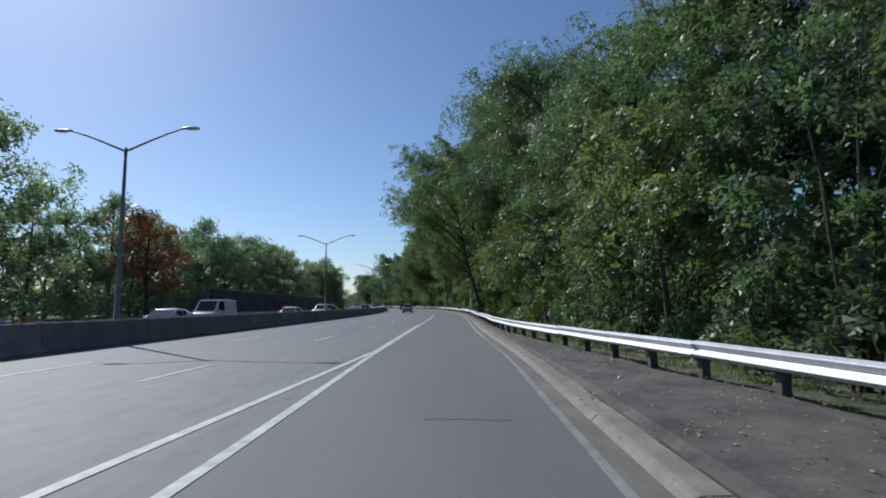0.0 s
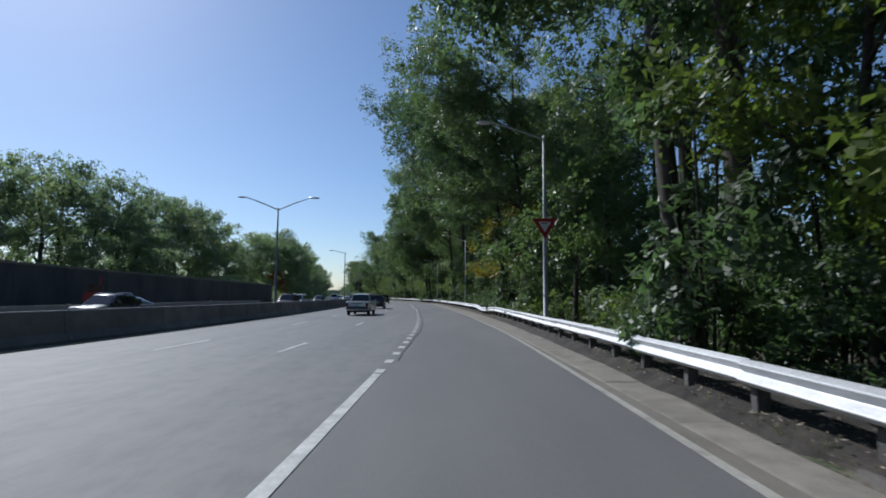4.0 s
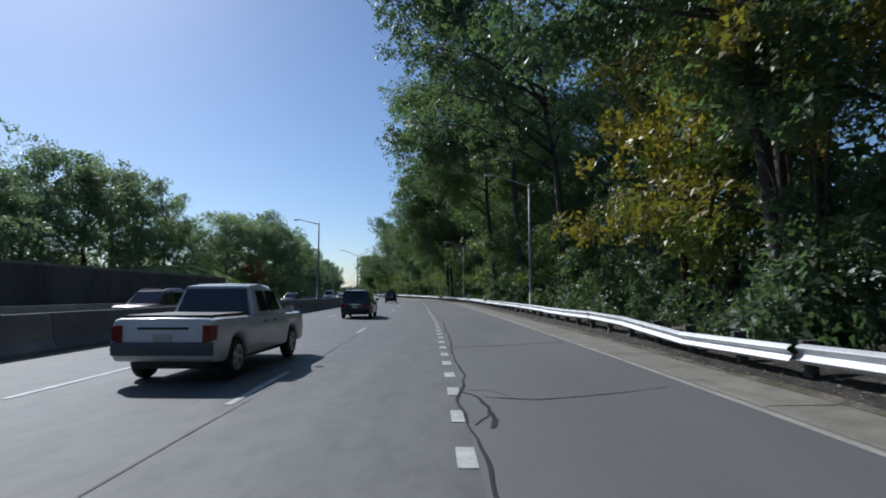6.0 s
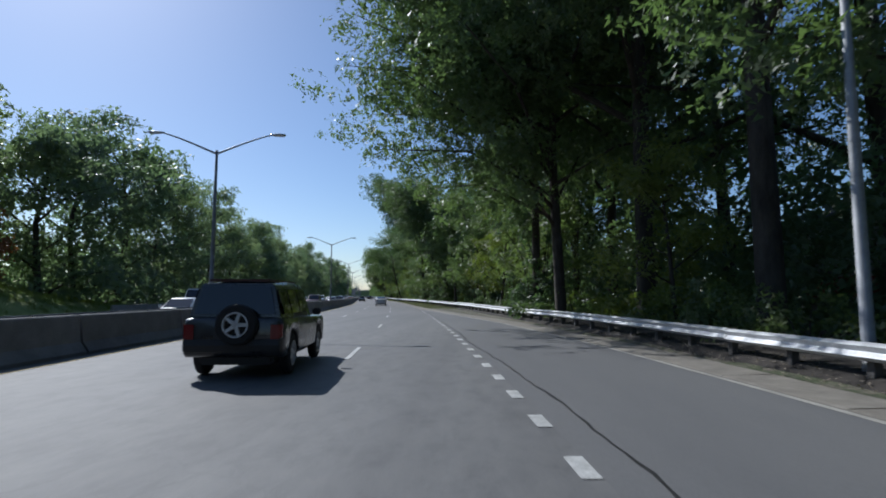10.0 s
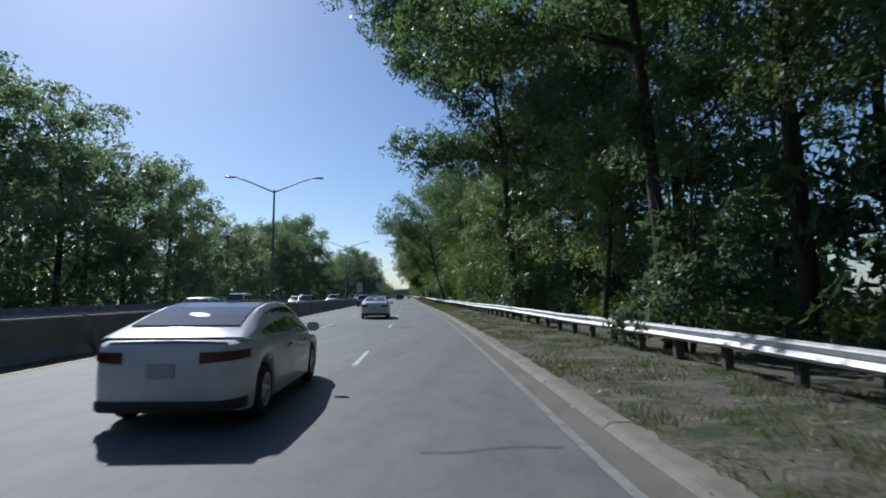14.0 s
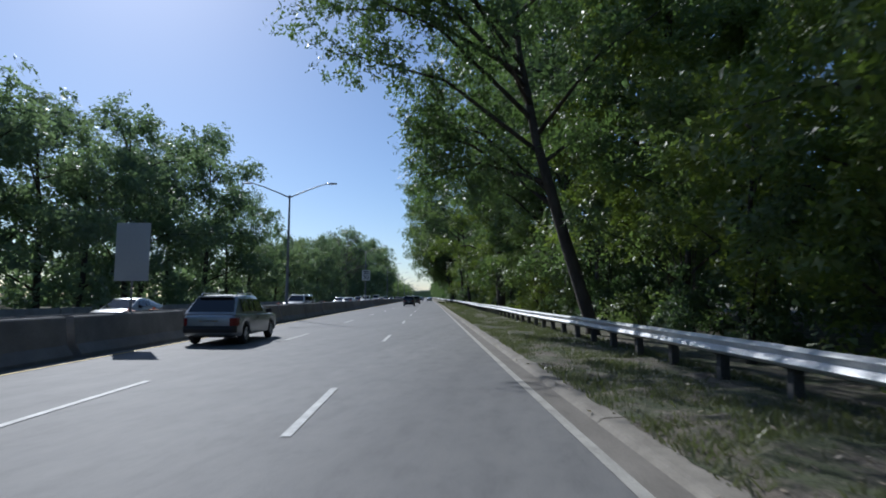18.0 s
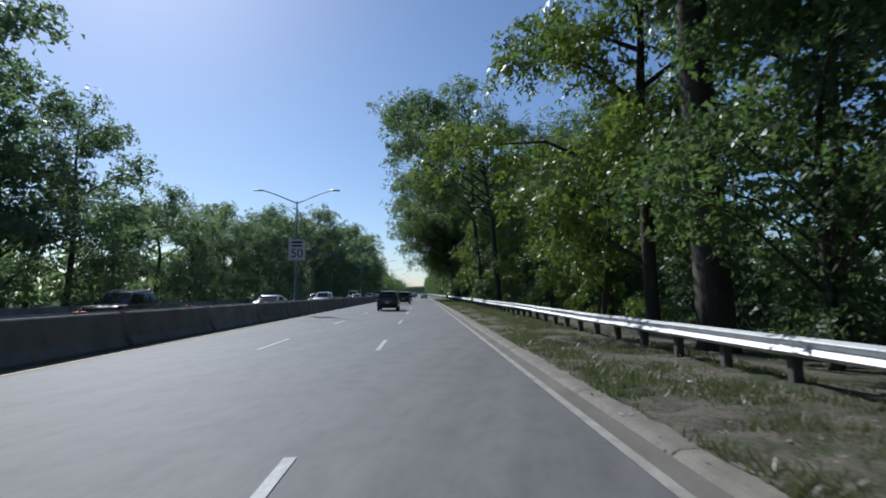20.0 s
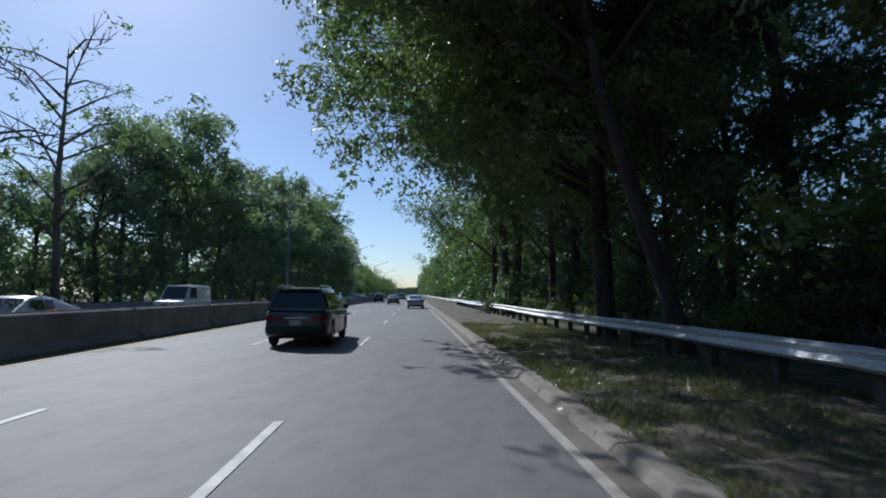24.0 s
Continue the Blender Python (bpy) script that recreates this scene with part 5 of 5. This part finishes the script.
limit = empty("speed_limit_sign", placed(405.1, 0.12, 4.85), "white speed limit sign reading 50 on a median lamp", "road sign")
part("sign_plate", plate([(-0.62, -0.8), (0.62, -0.8), (0.62, 0.8), (-0.62, 0.8)], 0.0, 0.012), WHITE, limit)
for z, w in ((0.58, 0.42), (0.32, 0.38)):
    part("lettering", plate([(-w, z - 0.07), (w, z - 0.07), (w, z + 0.07), (-w, z + 0.07)], -0.016, 0.003), BLACK, limit, "black line of lettering")
part("border", loft([[(-0.58, -0.014, -0.76), (0.58, -0.014, -0.76), (0.58, -0.014, -0.74), (-0.58, -0.014, -0.74)], [(-0.58, -0.017, -0.76), (0.58, -0.017, -0.76), (0.58, -0.017, -0.74), (-0.58, -0.017, -0.74)]]), BLACK, limit)
font = bpy.data.curves.new("number", "FONT")
font.body, font.size, font.align_x, font.align_y, font.extrude = "50", 0.95, "CENTER", "CENTER", 0.003
number = new("number", font)
number.parent = limit
number.matrix_basis = pose(0, -0.018, -0.27, 90, 0, 0)
font.materials.append(BLACK)
part("bracket", box(0, 0.07, 0.0, 0.08, 0.14, 1.2, 0.01), SHEET, limit)

back = empty("road_sign", placed(342.5, 0.1, 0.75), "bare metal back of a sign for the oncoming lanes", "road sign")
part("sign_plate", plate([(-0.55, 1.3), (0.55, 1.3), (0.55, 3.2), (-0.55, 3.2)], 0.0, 0.012), SHEET, back)
part("post", tube(bmesh.new(), [(0, 0.05, -0.05), (0, 0.05, 3.15)], [0.035, 0.035], 8), SHADED_POLE, back)


# ---- works on the far side: drums, wall, mound ----
def drum_template():
    d = empty("traffic_drum", pose(0, 0, 0), "orange and white traffic drum beside the opposite lanes", "traffic drum", "traffic drums")
    n = 14
    for i, (z0, z1, r0, r1, m) in enumerate(((0.06, 0.30, 0.29, 0.275, ORANGE), (0.30, 0.45, 0.27, 0.265, WHITE), (0.45, 0.62, 0.26, 0.25, ORANGE), (0.62, 0.77, 0.245, 0.24, WHITE), (0.77, 1.0, 0.235, 0.21, ORANGE))):
        part("band", loft([[(r * math.cos(2 * math.pi * k / n), r * math.sin(2 * math.pi * k / n), z) for k in range(n)] for z, r in ((z0, r0), (z1, r1))]), m, d, "white band" if m is WHITE else "orange band")
    part("base", loft([[(r * math.cos(2 * math.pi * k / n), r * math.sin(2 * math.pi * k / n), z) for k in range(n)] for z, r in ((0.0, 0.38), (0.06, 0.36))]), RUBBER, d, "black rubber base")
    part("handle", box(0, 0, 1.05, 0.12, 0.05, 0.1, 0.015), ORANGE, d)
    return d


drum = drum_template()
drum.matrix_basis = placed(346.0, -1.9)
for s, u in ((325, -1.9), (327.5, -2.0), (347.8, -1.9), (352, -1.9), (358, -2.0), (366, -1.9), (384, -2.0), (392, -1.9), (404, -2.1), (413, -1.9), (428, -2.0), (437, -1.9), (449, -2.0), (461, -1.9), (468, -2.2), (476, -1.9), (30, -9.6), (38, -9.8), (75, -9.5)):
    copy_thing(drum, placed(s, u))

WALL = surface("dark stained concrete wall", (0.06, 0.06, 0.058), (0.12, 0.118, 0.11), 0.5, 20.0, 0.9, stretch=(1.0, 1.0, 0.3))
wall = empty("retaining_wall", pose(0, 0, 0), "long dark concrete retaining wall with a pale coping", "wall", kind="structure")
A, B = Vector((-39.0, 90.0, 0.0)), Vector((-33.25, 165.0, 0.0))
n = 13
side = Vector((-(B - A).y, (B - A).x, 0)).normalized()
for i in range(n):
    a, b = A.lerp(B, (i + 0.004) / n), A.lerp(B, (i + 0.996) / n)
    h = 4.4 - 0.9 * i / n
    rws = [[p + side * o + Vector((0, 0, z)) for o, z in ((0.0, 0.0), (0.0, h), (0.45, h), (0.45, 0.0))] for p in (a, b)]
    part("wall_panel", loft(rws), WALL, wall)
    rws = [[p + side * o + Vector((0, 0, z)) for o, z in ((-0.08, h + 0.003), (-0.08, h + 0.2), (0.53, h + 0.2), (0.53, h + 0.003))] for p in (a, b)]
    part("coping", loft(rws), KERB, wall, "pale concrete coping")
# earth behind the wall, and the grassy mound at its end
rows = []
for s in steps(80, 166, 4.0):
    foot = along(s, ((80, -27.5), (90, -26.6), (166, -16.95)))
    top = along(s, ((80, 0.4), (89, 0.4), (92, 3.9), (166, 3.3)))
    rows.append([at(s, foot, -0.1), at(s, foot - 0.1, top), at(s, foot - 8.0, top + 0.8), at(s, foot - 30.0, top)])
tagged(ribbon("embankment", rows, VERGE), "grassy earth held back by the wall", "embankment", kind="structure")
def mound_height(s, u):
    top = along(s, ((165, 4.0), (171, 5.6), (182, 6.2), (198, 4.8), (214, 2.0), (228, 0.2)))
    g = min(max((-15.0 - 0.4 * math.sin(s * 0.3) - u) / 9.5, 0.0), 1.0)
    return top * (1.25 * g - 0.25 * g * g) + 0.08 * math.sin(s * 1.3 + 9 * g)


rows = []
for s in steps(165, 228, 3.0):
    foot = -15.0 - 0.4 * math.sin(s * 0.3)
    rows.append([at(s, foot, -0.1)] + [at(s, foot - 9.5 * g, mound_height(s, foot - 9.5 * g)) for g in (0.05, 0.15, 0.3, 0.45, 0.6, 0.75, 0.88, 1.0)] + [at(s, foot - 30.0, mound_height(s, foot - 9.5) * 0.9)])
MOUND = surface("sunlit mown grass", (0.15, 0.19, 0.05), (0.28, 0.31, 0.09), 0.7, 18.0, 0.95, 0.0, 0.6)
tagged(ribbon("mound", rows, MOUND), "grassy sunlit mound beside the opposite lanes", "mound", kind="structure")
# low barrier on the far edge of the opposite lanes
far_barrier = empty("roadside_barrier", pose(0, 0, 0), "low concrete barrier along the far roadside", "barrier", kind="structure")
s = 60.0
while s < 520:
    a, b = at(s, -14.3), at(s + 6.0, -14.3)
    h = math.degrees(math.atan2(-(b - a).x, (b - a).y))
    if s < 150 or s > 205:
        ob = part("barrier_section", loft([[(x, y, z) for x, z in ((-0.3, 0), (-0.1, 0.35), (-0.08, 0.8), (0.08, 0.8), (0.1, 0.35), (0.3, 0))] for y in (0.02, 5.98)]), CONCRETE, far_barrier)
        ob.matrix_basis = pose(a.x, a.y, 0.0, 0, 0, h)
    s += 6.0
# works containers parked by the wall
YELLOW = plain("yellow painted steel", (0.45, 0.33, 0.05), 0.5)
crate = empty("container", pose(-36.5, 88.0, 0.1, 0, 0, 3), "yellow steel works container beside the wall", "container")
part("body", box(0, 0, 1.35, 1.6, 2.2, 2.7, 0.04), YELLOW, crate)
for k in range(6):
    part("rib", box(0.82, -0.92 + k * 0.37, 1.35, 0.05, 0.12, 2.4, 0.01), YELLOW, crate)
for k in range(4):
    part("rib", box(-0.55 + k * 0.37, -1.12, 1.35, 0.12, 0.05, 2.4, 0.01), YELLOW, crate)
machine = empty("excavator", pose(-33.5, 112.0, 0.0, 0, 0, 30), "small red digger parked before the wall", "digger")
part("cab", box(0, 0.2, 1.75, 1.3, 1.4, 1.5, 0.1), PAINTS["maroon"], machine)
part("counterweight", box(0, -1.0, 1.3, 1.8, 0.9, 0.9, 0.15), plain("red machine paint", (0.38, 0.03, 0.025), 0.4), machine)
for sx in (1, -1):
    part("track", box(sx * 0.85, 0, 0.38, 0.4, 2.4, 0.75, 0.2), RUBBER, machine)
part("boom", tube(bmesh.new(), [(0.3, 0.8, 1.5), (0.3, 2.0, 3.2), (0.3, 3.2, 2.4), (0.3, 3.4, 0.9)], [0.14, 0.13, 0.1, 0.08], 8), plain("red boom paint", (0.38, 0.03, 0.025), 0.4), machine)

# ---- houses half hidden behind the wood ----
SIDING = surface("white house siding", (0.55, 0.55, 0.53), (0.72, 0.72, 0.70), 1.0, 30.0, 0.7, stretch=(0.2, 0.2, 6.0))
ROOF = surface("dark shingle roof", (0.05, 0.045, 0.045), (0.12, 0.11, 0.105), 2.0, 20.0, 0.9)
BRICK_RED = surface("red painted wall", (0.30, 0.05, 0.04), (0.42, 0.08, 0.06), 2.0, 30.0, 0.8)


def house(m, w, d, h, red, label):
    ob = empty("house", m, label, "house", "houses behind the wood")
    part("wall", box(0, 0, h / 2, w, d, h, 0.03), SIDING, ob)
    part("band", box(-w / 2 - 0.03, 0, h * 0.3, 0.1, d * 0.98, h * 0.22, 0.02), BRICK_RED if red else SIDING, ob, "red band" if red else "")
    part("roof", loft([[(-w / 2 - 0.4, y, h), (0, y, h + w * 0.28), (w / 2 + 0.4, y, h), (w / 2 + 0.4, y, h - 0.15), (-w / 2 - 0.4, y, h - 0.15)] for y in (-d / 2 - 0.3, d / 2 + 0.3)]), ROOF, ob)
    for y in (-d * 0.3, 0, d * 0.3):
        wn = part("window", box(-w / 2 - 0.02, y, h * 0.68, 0.08, 1.0, 1.3, 0.02), WHITE, ob)
        part("pane", box(-w / 2 - 0.06, y, h * 0.68, 0.03, 0.82, 1.1, 0.01), GLASS, wn, "dark window glass")
    return ob


for s, u, red in ((112, 41, True), (158, 40, True), (196, 42, True), (252, 40, True), (300, 42, False), (356, 41, False), (424, 40, False)):
    house(placed(s, u, 0.4, 4), 8.0, 11.0, 6.0, red, "white sided house with a red band behind trees" if red else "white sided house behind the trees")

# ---- cracks, sealed joints and stains on the road ----
crk = random.Random(31)


def crack(points, width, label="black sealed crack in the asphalt"):
    rws = []
    for i, (s, u) in enumerate(points):
        w = width * crk.uniform(0.5, 1.4)
        rws.append([at(s, u - w / 2, 0.0115), at(s, u + w / 2, 0.0115)])
    return tagged(ribbon("crack", rws, SEALANT), label, "crack", "road cracks", "structure")


def cross_crack(s0, s1, u0, u1, width=0.03, stray=0.05):
    n = max(4, int((u1 - u0) / 0.12))
    rws, ds = [], 0.0
    for i in range(n + 1):
        ds = ds * 0.9 + crk.uniform(-stray, stray)
        u, s = u0 + (u1 - u0) * i / n, s0 + (s1 - s0) * i / n
        w = width * crk.uniform(0.5, 1.4)
        rws.append([at(s + ds - w / 2, u, 0.0125), at(s + ds + w / 2, u, 0.0125)])
    return tagged(ribbon("crack", rws, SEALANT), "thin transverse crack in the asphalt", "crack", "road cracks", "structure")


drift = 0.0
pts = []
for s in steps(74, 236, 0.3):
    drift = drift * 0.93 + crk.uniform(-0.035, 0.035)
    pts.append((s, along(s, MERGE_LINE) + along(s, ((74, 0.25), (96, 0.22), (98.9, 0.17), (100, 0.08), (101.3, 0.06), (102.3, 0.15), (103.8, 0.23), (105.8, 0.28), (110.5, 0.32), (117, 0.30), (122, 0.42), (140, 0.31), (153, 0.25), (160, 0.22), (168, 0.42), (173, 0.55), (180, 0.35), (205, 0.10), (229, -0.12), (236, -0.3))) + drift))
crack(pts, 0.042, "wavy black sealant line beside the dotted marks")
pts = []
for s in steps(84, 122, 2.0):
    pts.append((s, along(s, LEFT_LINE) + 0.16 + crk.uniform(-0.03, 0.03)))
crack(pts, 0.016, "thin grey joint between the lanes").data.materials[0] = JOINT
for s0, s1, a, b, w in ((8.0, 8.0, 14.3, 15.5, 0.02), (38.4, 38.5, 13.1, 15.2, 0.045), (50.8, 50.8, 12.9, 13.7, 0.05), (49.6, 49.6, 10.3, 11.1, 0.05), (108.7, 110.1, 11.55, 15.1, 0.05), (161.6, 162.1, 8.5, 11.3, 0.03),
                        (162.1, 164.4, 11.3, 15.3, 0.06), (250.2, 250.2, 9.6, 11.05, 0.02), (395.5, 395.4, 9.2, 10.6, 0.03), (299, 299.2, 8.4, 10.2, 0.02), (352, 352.1, 8.4, 10.8, 0.02)):
    cross_crack(s0, s1, a, b, w)
for s0, u0, span, amp in ((51.0, 12.6, 4.0, 0.25),):
    ph = crk.uniform(0, 6)
    crack([(s0 + span * i / 16, u0 + amp * math.sin(ph + 5.5 * i / 16) + crk.uniform(-0.04, 0.04)) for i in range(17)], 0.03, "thin winding crack in the asphalt")
# the sealant line forks here, and a long crack runs off to the edge line
def fork(corners, width, label):
    pts = []
    for (s0, u0), (s1, u1) in zip(corners[:-1], corners[1:]):
        n = max(2, int(math.hypot(s1 - s0, u1 - u0) / 0.12))
        pts += [(s0 + (s1 - s0) * i / n + crk.uniform(-0.015, 0.015), u0 + (u1 - u0) * i / n + crk.uniform(-0.015, 0.015)) for i in range(n)]
    crack(pts, width, label)


fork(((102.1, 11.55), (101.8, 11.74), (101.1, 11.85), (100.3, 11.88), (99.8, 11.78)), 0.06, "hooked branch of the sealant line")
fork(((100.6, 11.84), (100.2, 11.68), (100.0, 11.55)), 0.03, "short crack closing a loop in the sealant")
for u0, u1, a, b, w in ((11.85, 12.61, 101.7, 101.5, 0.035), (12.61, 13.24, 101.5, 101.7, 0.04), (13.24, 14.0, 101.7, 102.0, 0.03), (14.0, 14.95, 102.0, 102.5, 0.02), (11.6, 12.0, 102.25, 102.25, 0.02), (12.0, 12.22, 102.25, 101.8, 0.025)):
    cross_crack(a, b, u0, u1, w, 0.0)
# leaves, litter and stones on the verge
BITS = [plain("dead leaf", (0.20, 0.12, 0.06), 0.8), plain("pale litter", (0.42, 0.42, 0.40), 0.7), plain("grey stone", (0.24, 0.23, 0.21), 0.9)]
stone = bmesh.new()
bmesh.ops.create_icosphere(stone, subdivisions=1, radius=0.05)
for v in stone.verts:
    v.co *= crk.uniform(0.7, 1.2)
    v.co.z *= 0.6
stone_me = bpy.data.meshes.new("stone")
stone.to_mesh(stone_me)
stone.free()
stone_me.materials.append(BITS[2])
scrap = bpy.data.meshes.new("scrap")
scrap.from_pydata([(-0.09, -0.06, 0.01), (0.08, -0.07, 0.03), (0.1, 0.05, 0.01), (-0.02, 0.09, 0.05), (-0.1, 0.04, 0.02), (0, 0, 0.06)], [], [(0, 1, 5), (1, 2, 5), (2, 3, 5), (3, 4, 5), (4, 0, 5)])
scrap.materials.append(BITS[1])
for i in range(210):
    s = crk.uniform(2, 60) if i < 110 else crk.uniform(225, 470)
    e, r = along(s, EDGE) + along(s, KERB_TO), along(s, RAIL)
    if i % 4:
        ob = tagged(new("stone", stone_me), "small grey stone on the verge", "stone", "stones on the verge")
        sc = crk.uniform(0.25, 0.8)
    else:
        ob = tagged(new("litter", scrap), "scrap of pale litter on the verge", "litter", "litter on the verge")
        sc = crk.uniform(0.35, 0.9)
    ob.matrix_basis = placed(s, crk.uniform(e + 0.1, r - 0.1), kerb_height(s) + 0.035, crk.uniform(0, 360)) @ Matrix.Diagonal((sc, sc, sc, 1))


# ---- grass: blades and tufts that nobody could count ----
def tufts(name, s_from, s_to, u_from, u_to, count, tall, label, material, z_of, seed):
    g = np.random.default_rng(seed)
    clump = g.uniform(0, 1, count // 18)
    cs, cw = g.uniform(s_from, s_to, len(clump)), g.uniform(0, 1, len(clump))
    pos, scale = [], []
    for s0, w0, c in zip(cs, cw, clump):
        if noise.noise((s0 * 0.55, w0 * 3.5, seed)) < -0.08:  # bare soil between the clumps
            continue
        k = 8 + int(20 * c)
        for _ in range(k):
            s = s0 + g.normal() * 0.22
            u = u_from(s) + (u_to(s) - u_from(s)) * w0 + g.normal() * 0.16
            if u_from(s) < u < u_to(s):
                pos.append(at(s, u, z_of(s, u)))
                scale.append(0.5 + c)
    pos, scale = np.array([tuple(p) for p in pos]), np.array(scale)[:, None]
    m = len(pos)
    az = g.uniform(0, 2 * np.pi, m)
    a = np.stack([np.cos(az), np.sin(az), np.zeros(m)], 1)
    lean = g.normal(size=(m, 3)) * (0.45, 0.45, 0.0)
    h = tall * g.uniform(0.4, 1.2, m)[:, None] * scale
    w = 0.007 + 0.008 * g.uniform(0, 1, m)[:, None]
    up = (np.array([0, 0, 1.0]) + lean) * h
    v = np.stack([pos - a * w, pos + a * w, pos + up * 0.6 + a * w * 0.8, pos + up], 1).reshape(-1, 3)
    return tagged(new(name, leaf_mesh(name, v, material, 4)), label, "grass", kind="stuff")


edge_of = lambda s: along(s, EDGE) + along(s, KERB_TO)
tufts("grass", 226, 300, lambda s: edge_of(s) - 0.12, lambda s: along(s, RAIL) + 0.9, 70000, 0.10, "patchy dry grass on the verge", GRASS, lambda s, u: kerb_height(s) + 0.01, 61)
tufts("grass", 300, 384, lambda s: edge_of(s) - 0.12, lambda s: along(s, RAIL) + 0.9, 150000, 0.10, "patchy green grass on the verge", GRASS, lambda s, u: kerb_height(s) + 0.01, 62)
tufts("grass", 424, 475, lambda s: edge_of(s) - 0.12, lambda s: along(s, RAIL) + 0.9, 150000, 0.10, "patchy green grass on the verge", GRASS, lambda s, u: kerb_height(s) + 0.01, 63)
tufts("grass", 0, 75, lambda s: along(s, RAIL) - 0.1, lambda s: along(s, RAIL) + 2.2, 22000, 0.16, "bright grass behind the guard rail", LEAF_BRIGHT, lambda s, u: 0.0, 64)
tufts("grass", 165, 222, lambda s: -25.0, lambda s: -15.2, 70000, 0.3, "sunlit green grass over the mound", LEAF_BRIGHT, mound_height, 65)
tufts("grass", 384, 424, lambda s: edge_of(s) - 0.05, lambda s: along(s, RAIL) + 0.9, 60000, 0.085, "thin grass on the bare verge", GRASS, lambda s, u: kerb_height(s) + 0.01, 66)
tufts("grass", 386, 426, lambda s: along(s, RAIL) - 1.5, lambda s: along(s, RAIL) + 0.2, 60000, 0.09, "green grass along the foot of the guard rail", GRASS, lambda s, u: kerb_height(s) + 0.02, 67)


# dry leaves, bark and grit blown against the rail: too many to count
DEBRIS = leaf_material("dry leaves and grit", [(0.2, (0.04, 0.034, 0.027)), (0.5, (0.12, 0.095, 0.07)), (0.8, (0.30, 0.25, 0.19))], 0.1)


def debris(s_from, s_to, count, size, z_of, seed, label):
    g = np.random.default_rng(seed)
    ss = g.uniform(s_from, s_to, count)
    pos = []
    for s in ss:
        e, q = along(s, EDGE) + along(s, KERB_TO), along(s, RAIL)
        f = g.beta(1.6, 1.0) if g.random() < 0.8 else g.uniform(-0.15, 0.4)
        pos.append(tuple(at(s, e + (q + 0.5 - e) * f, z_of(s) + bank(s, (q + 0.5 - e) * f + e - q) + (0.0 if f > 0.02 else -0.05))))
    pos = np.array(pos)
    az = g.uniform(0, 2 * np.pi, count)
    a = np.stack([np.cos(az), np.sin(az), g.normal(size=count) * 0.35], 1)
    b = np.stack([-np.sin(az), np.cos(az), g.normal(size=count) * 0.35], 1)
    h = size * g.uniform(0.3, 1.3, count)[:, None] ** 1.4
    pos[:, 2] += h[:, 0] * 0.35
    v = np.stack([pos - a * h, pos + b * h * 0.5, pos + a * h, pos - b * h * 0.45], 1).reshape(-1, 3)
    return tagged(new("debris", leaf_mesh("debris", v, DEBRIS, 4)), label, "debris", kind="stuff")


debris(-5, 66, 8000, 0.026, lambda s: kerb_height(s) + 0.094, 71, "dry leaves and grit along the old pavement")
debris(66, 226, 14000, 0.03, lambda s: kerb_height(s) + 0.05, 72, "dry leaves and grit swept below the rail")
debris(226, 475, 14000, 0.035, lambda s: kerb_height(s) + 0.045, 73, "dry leaves and twigs on the verge")
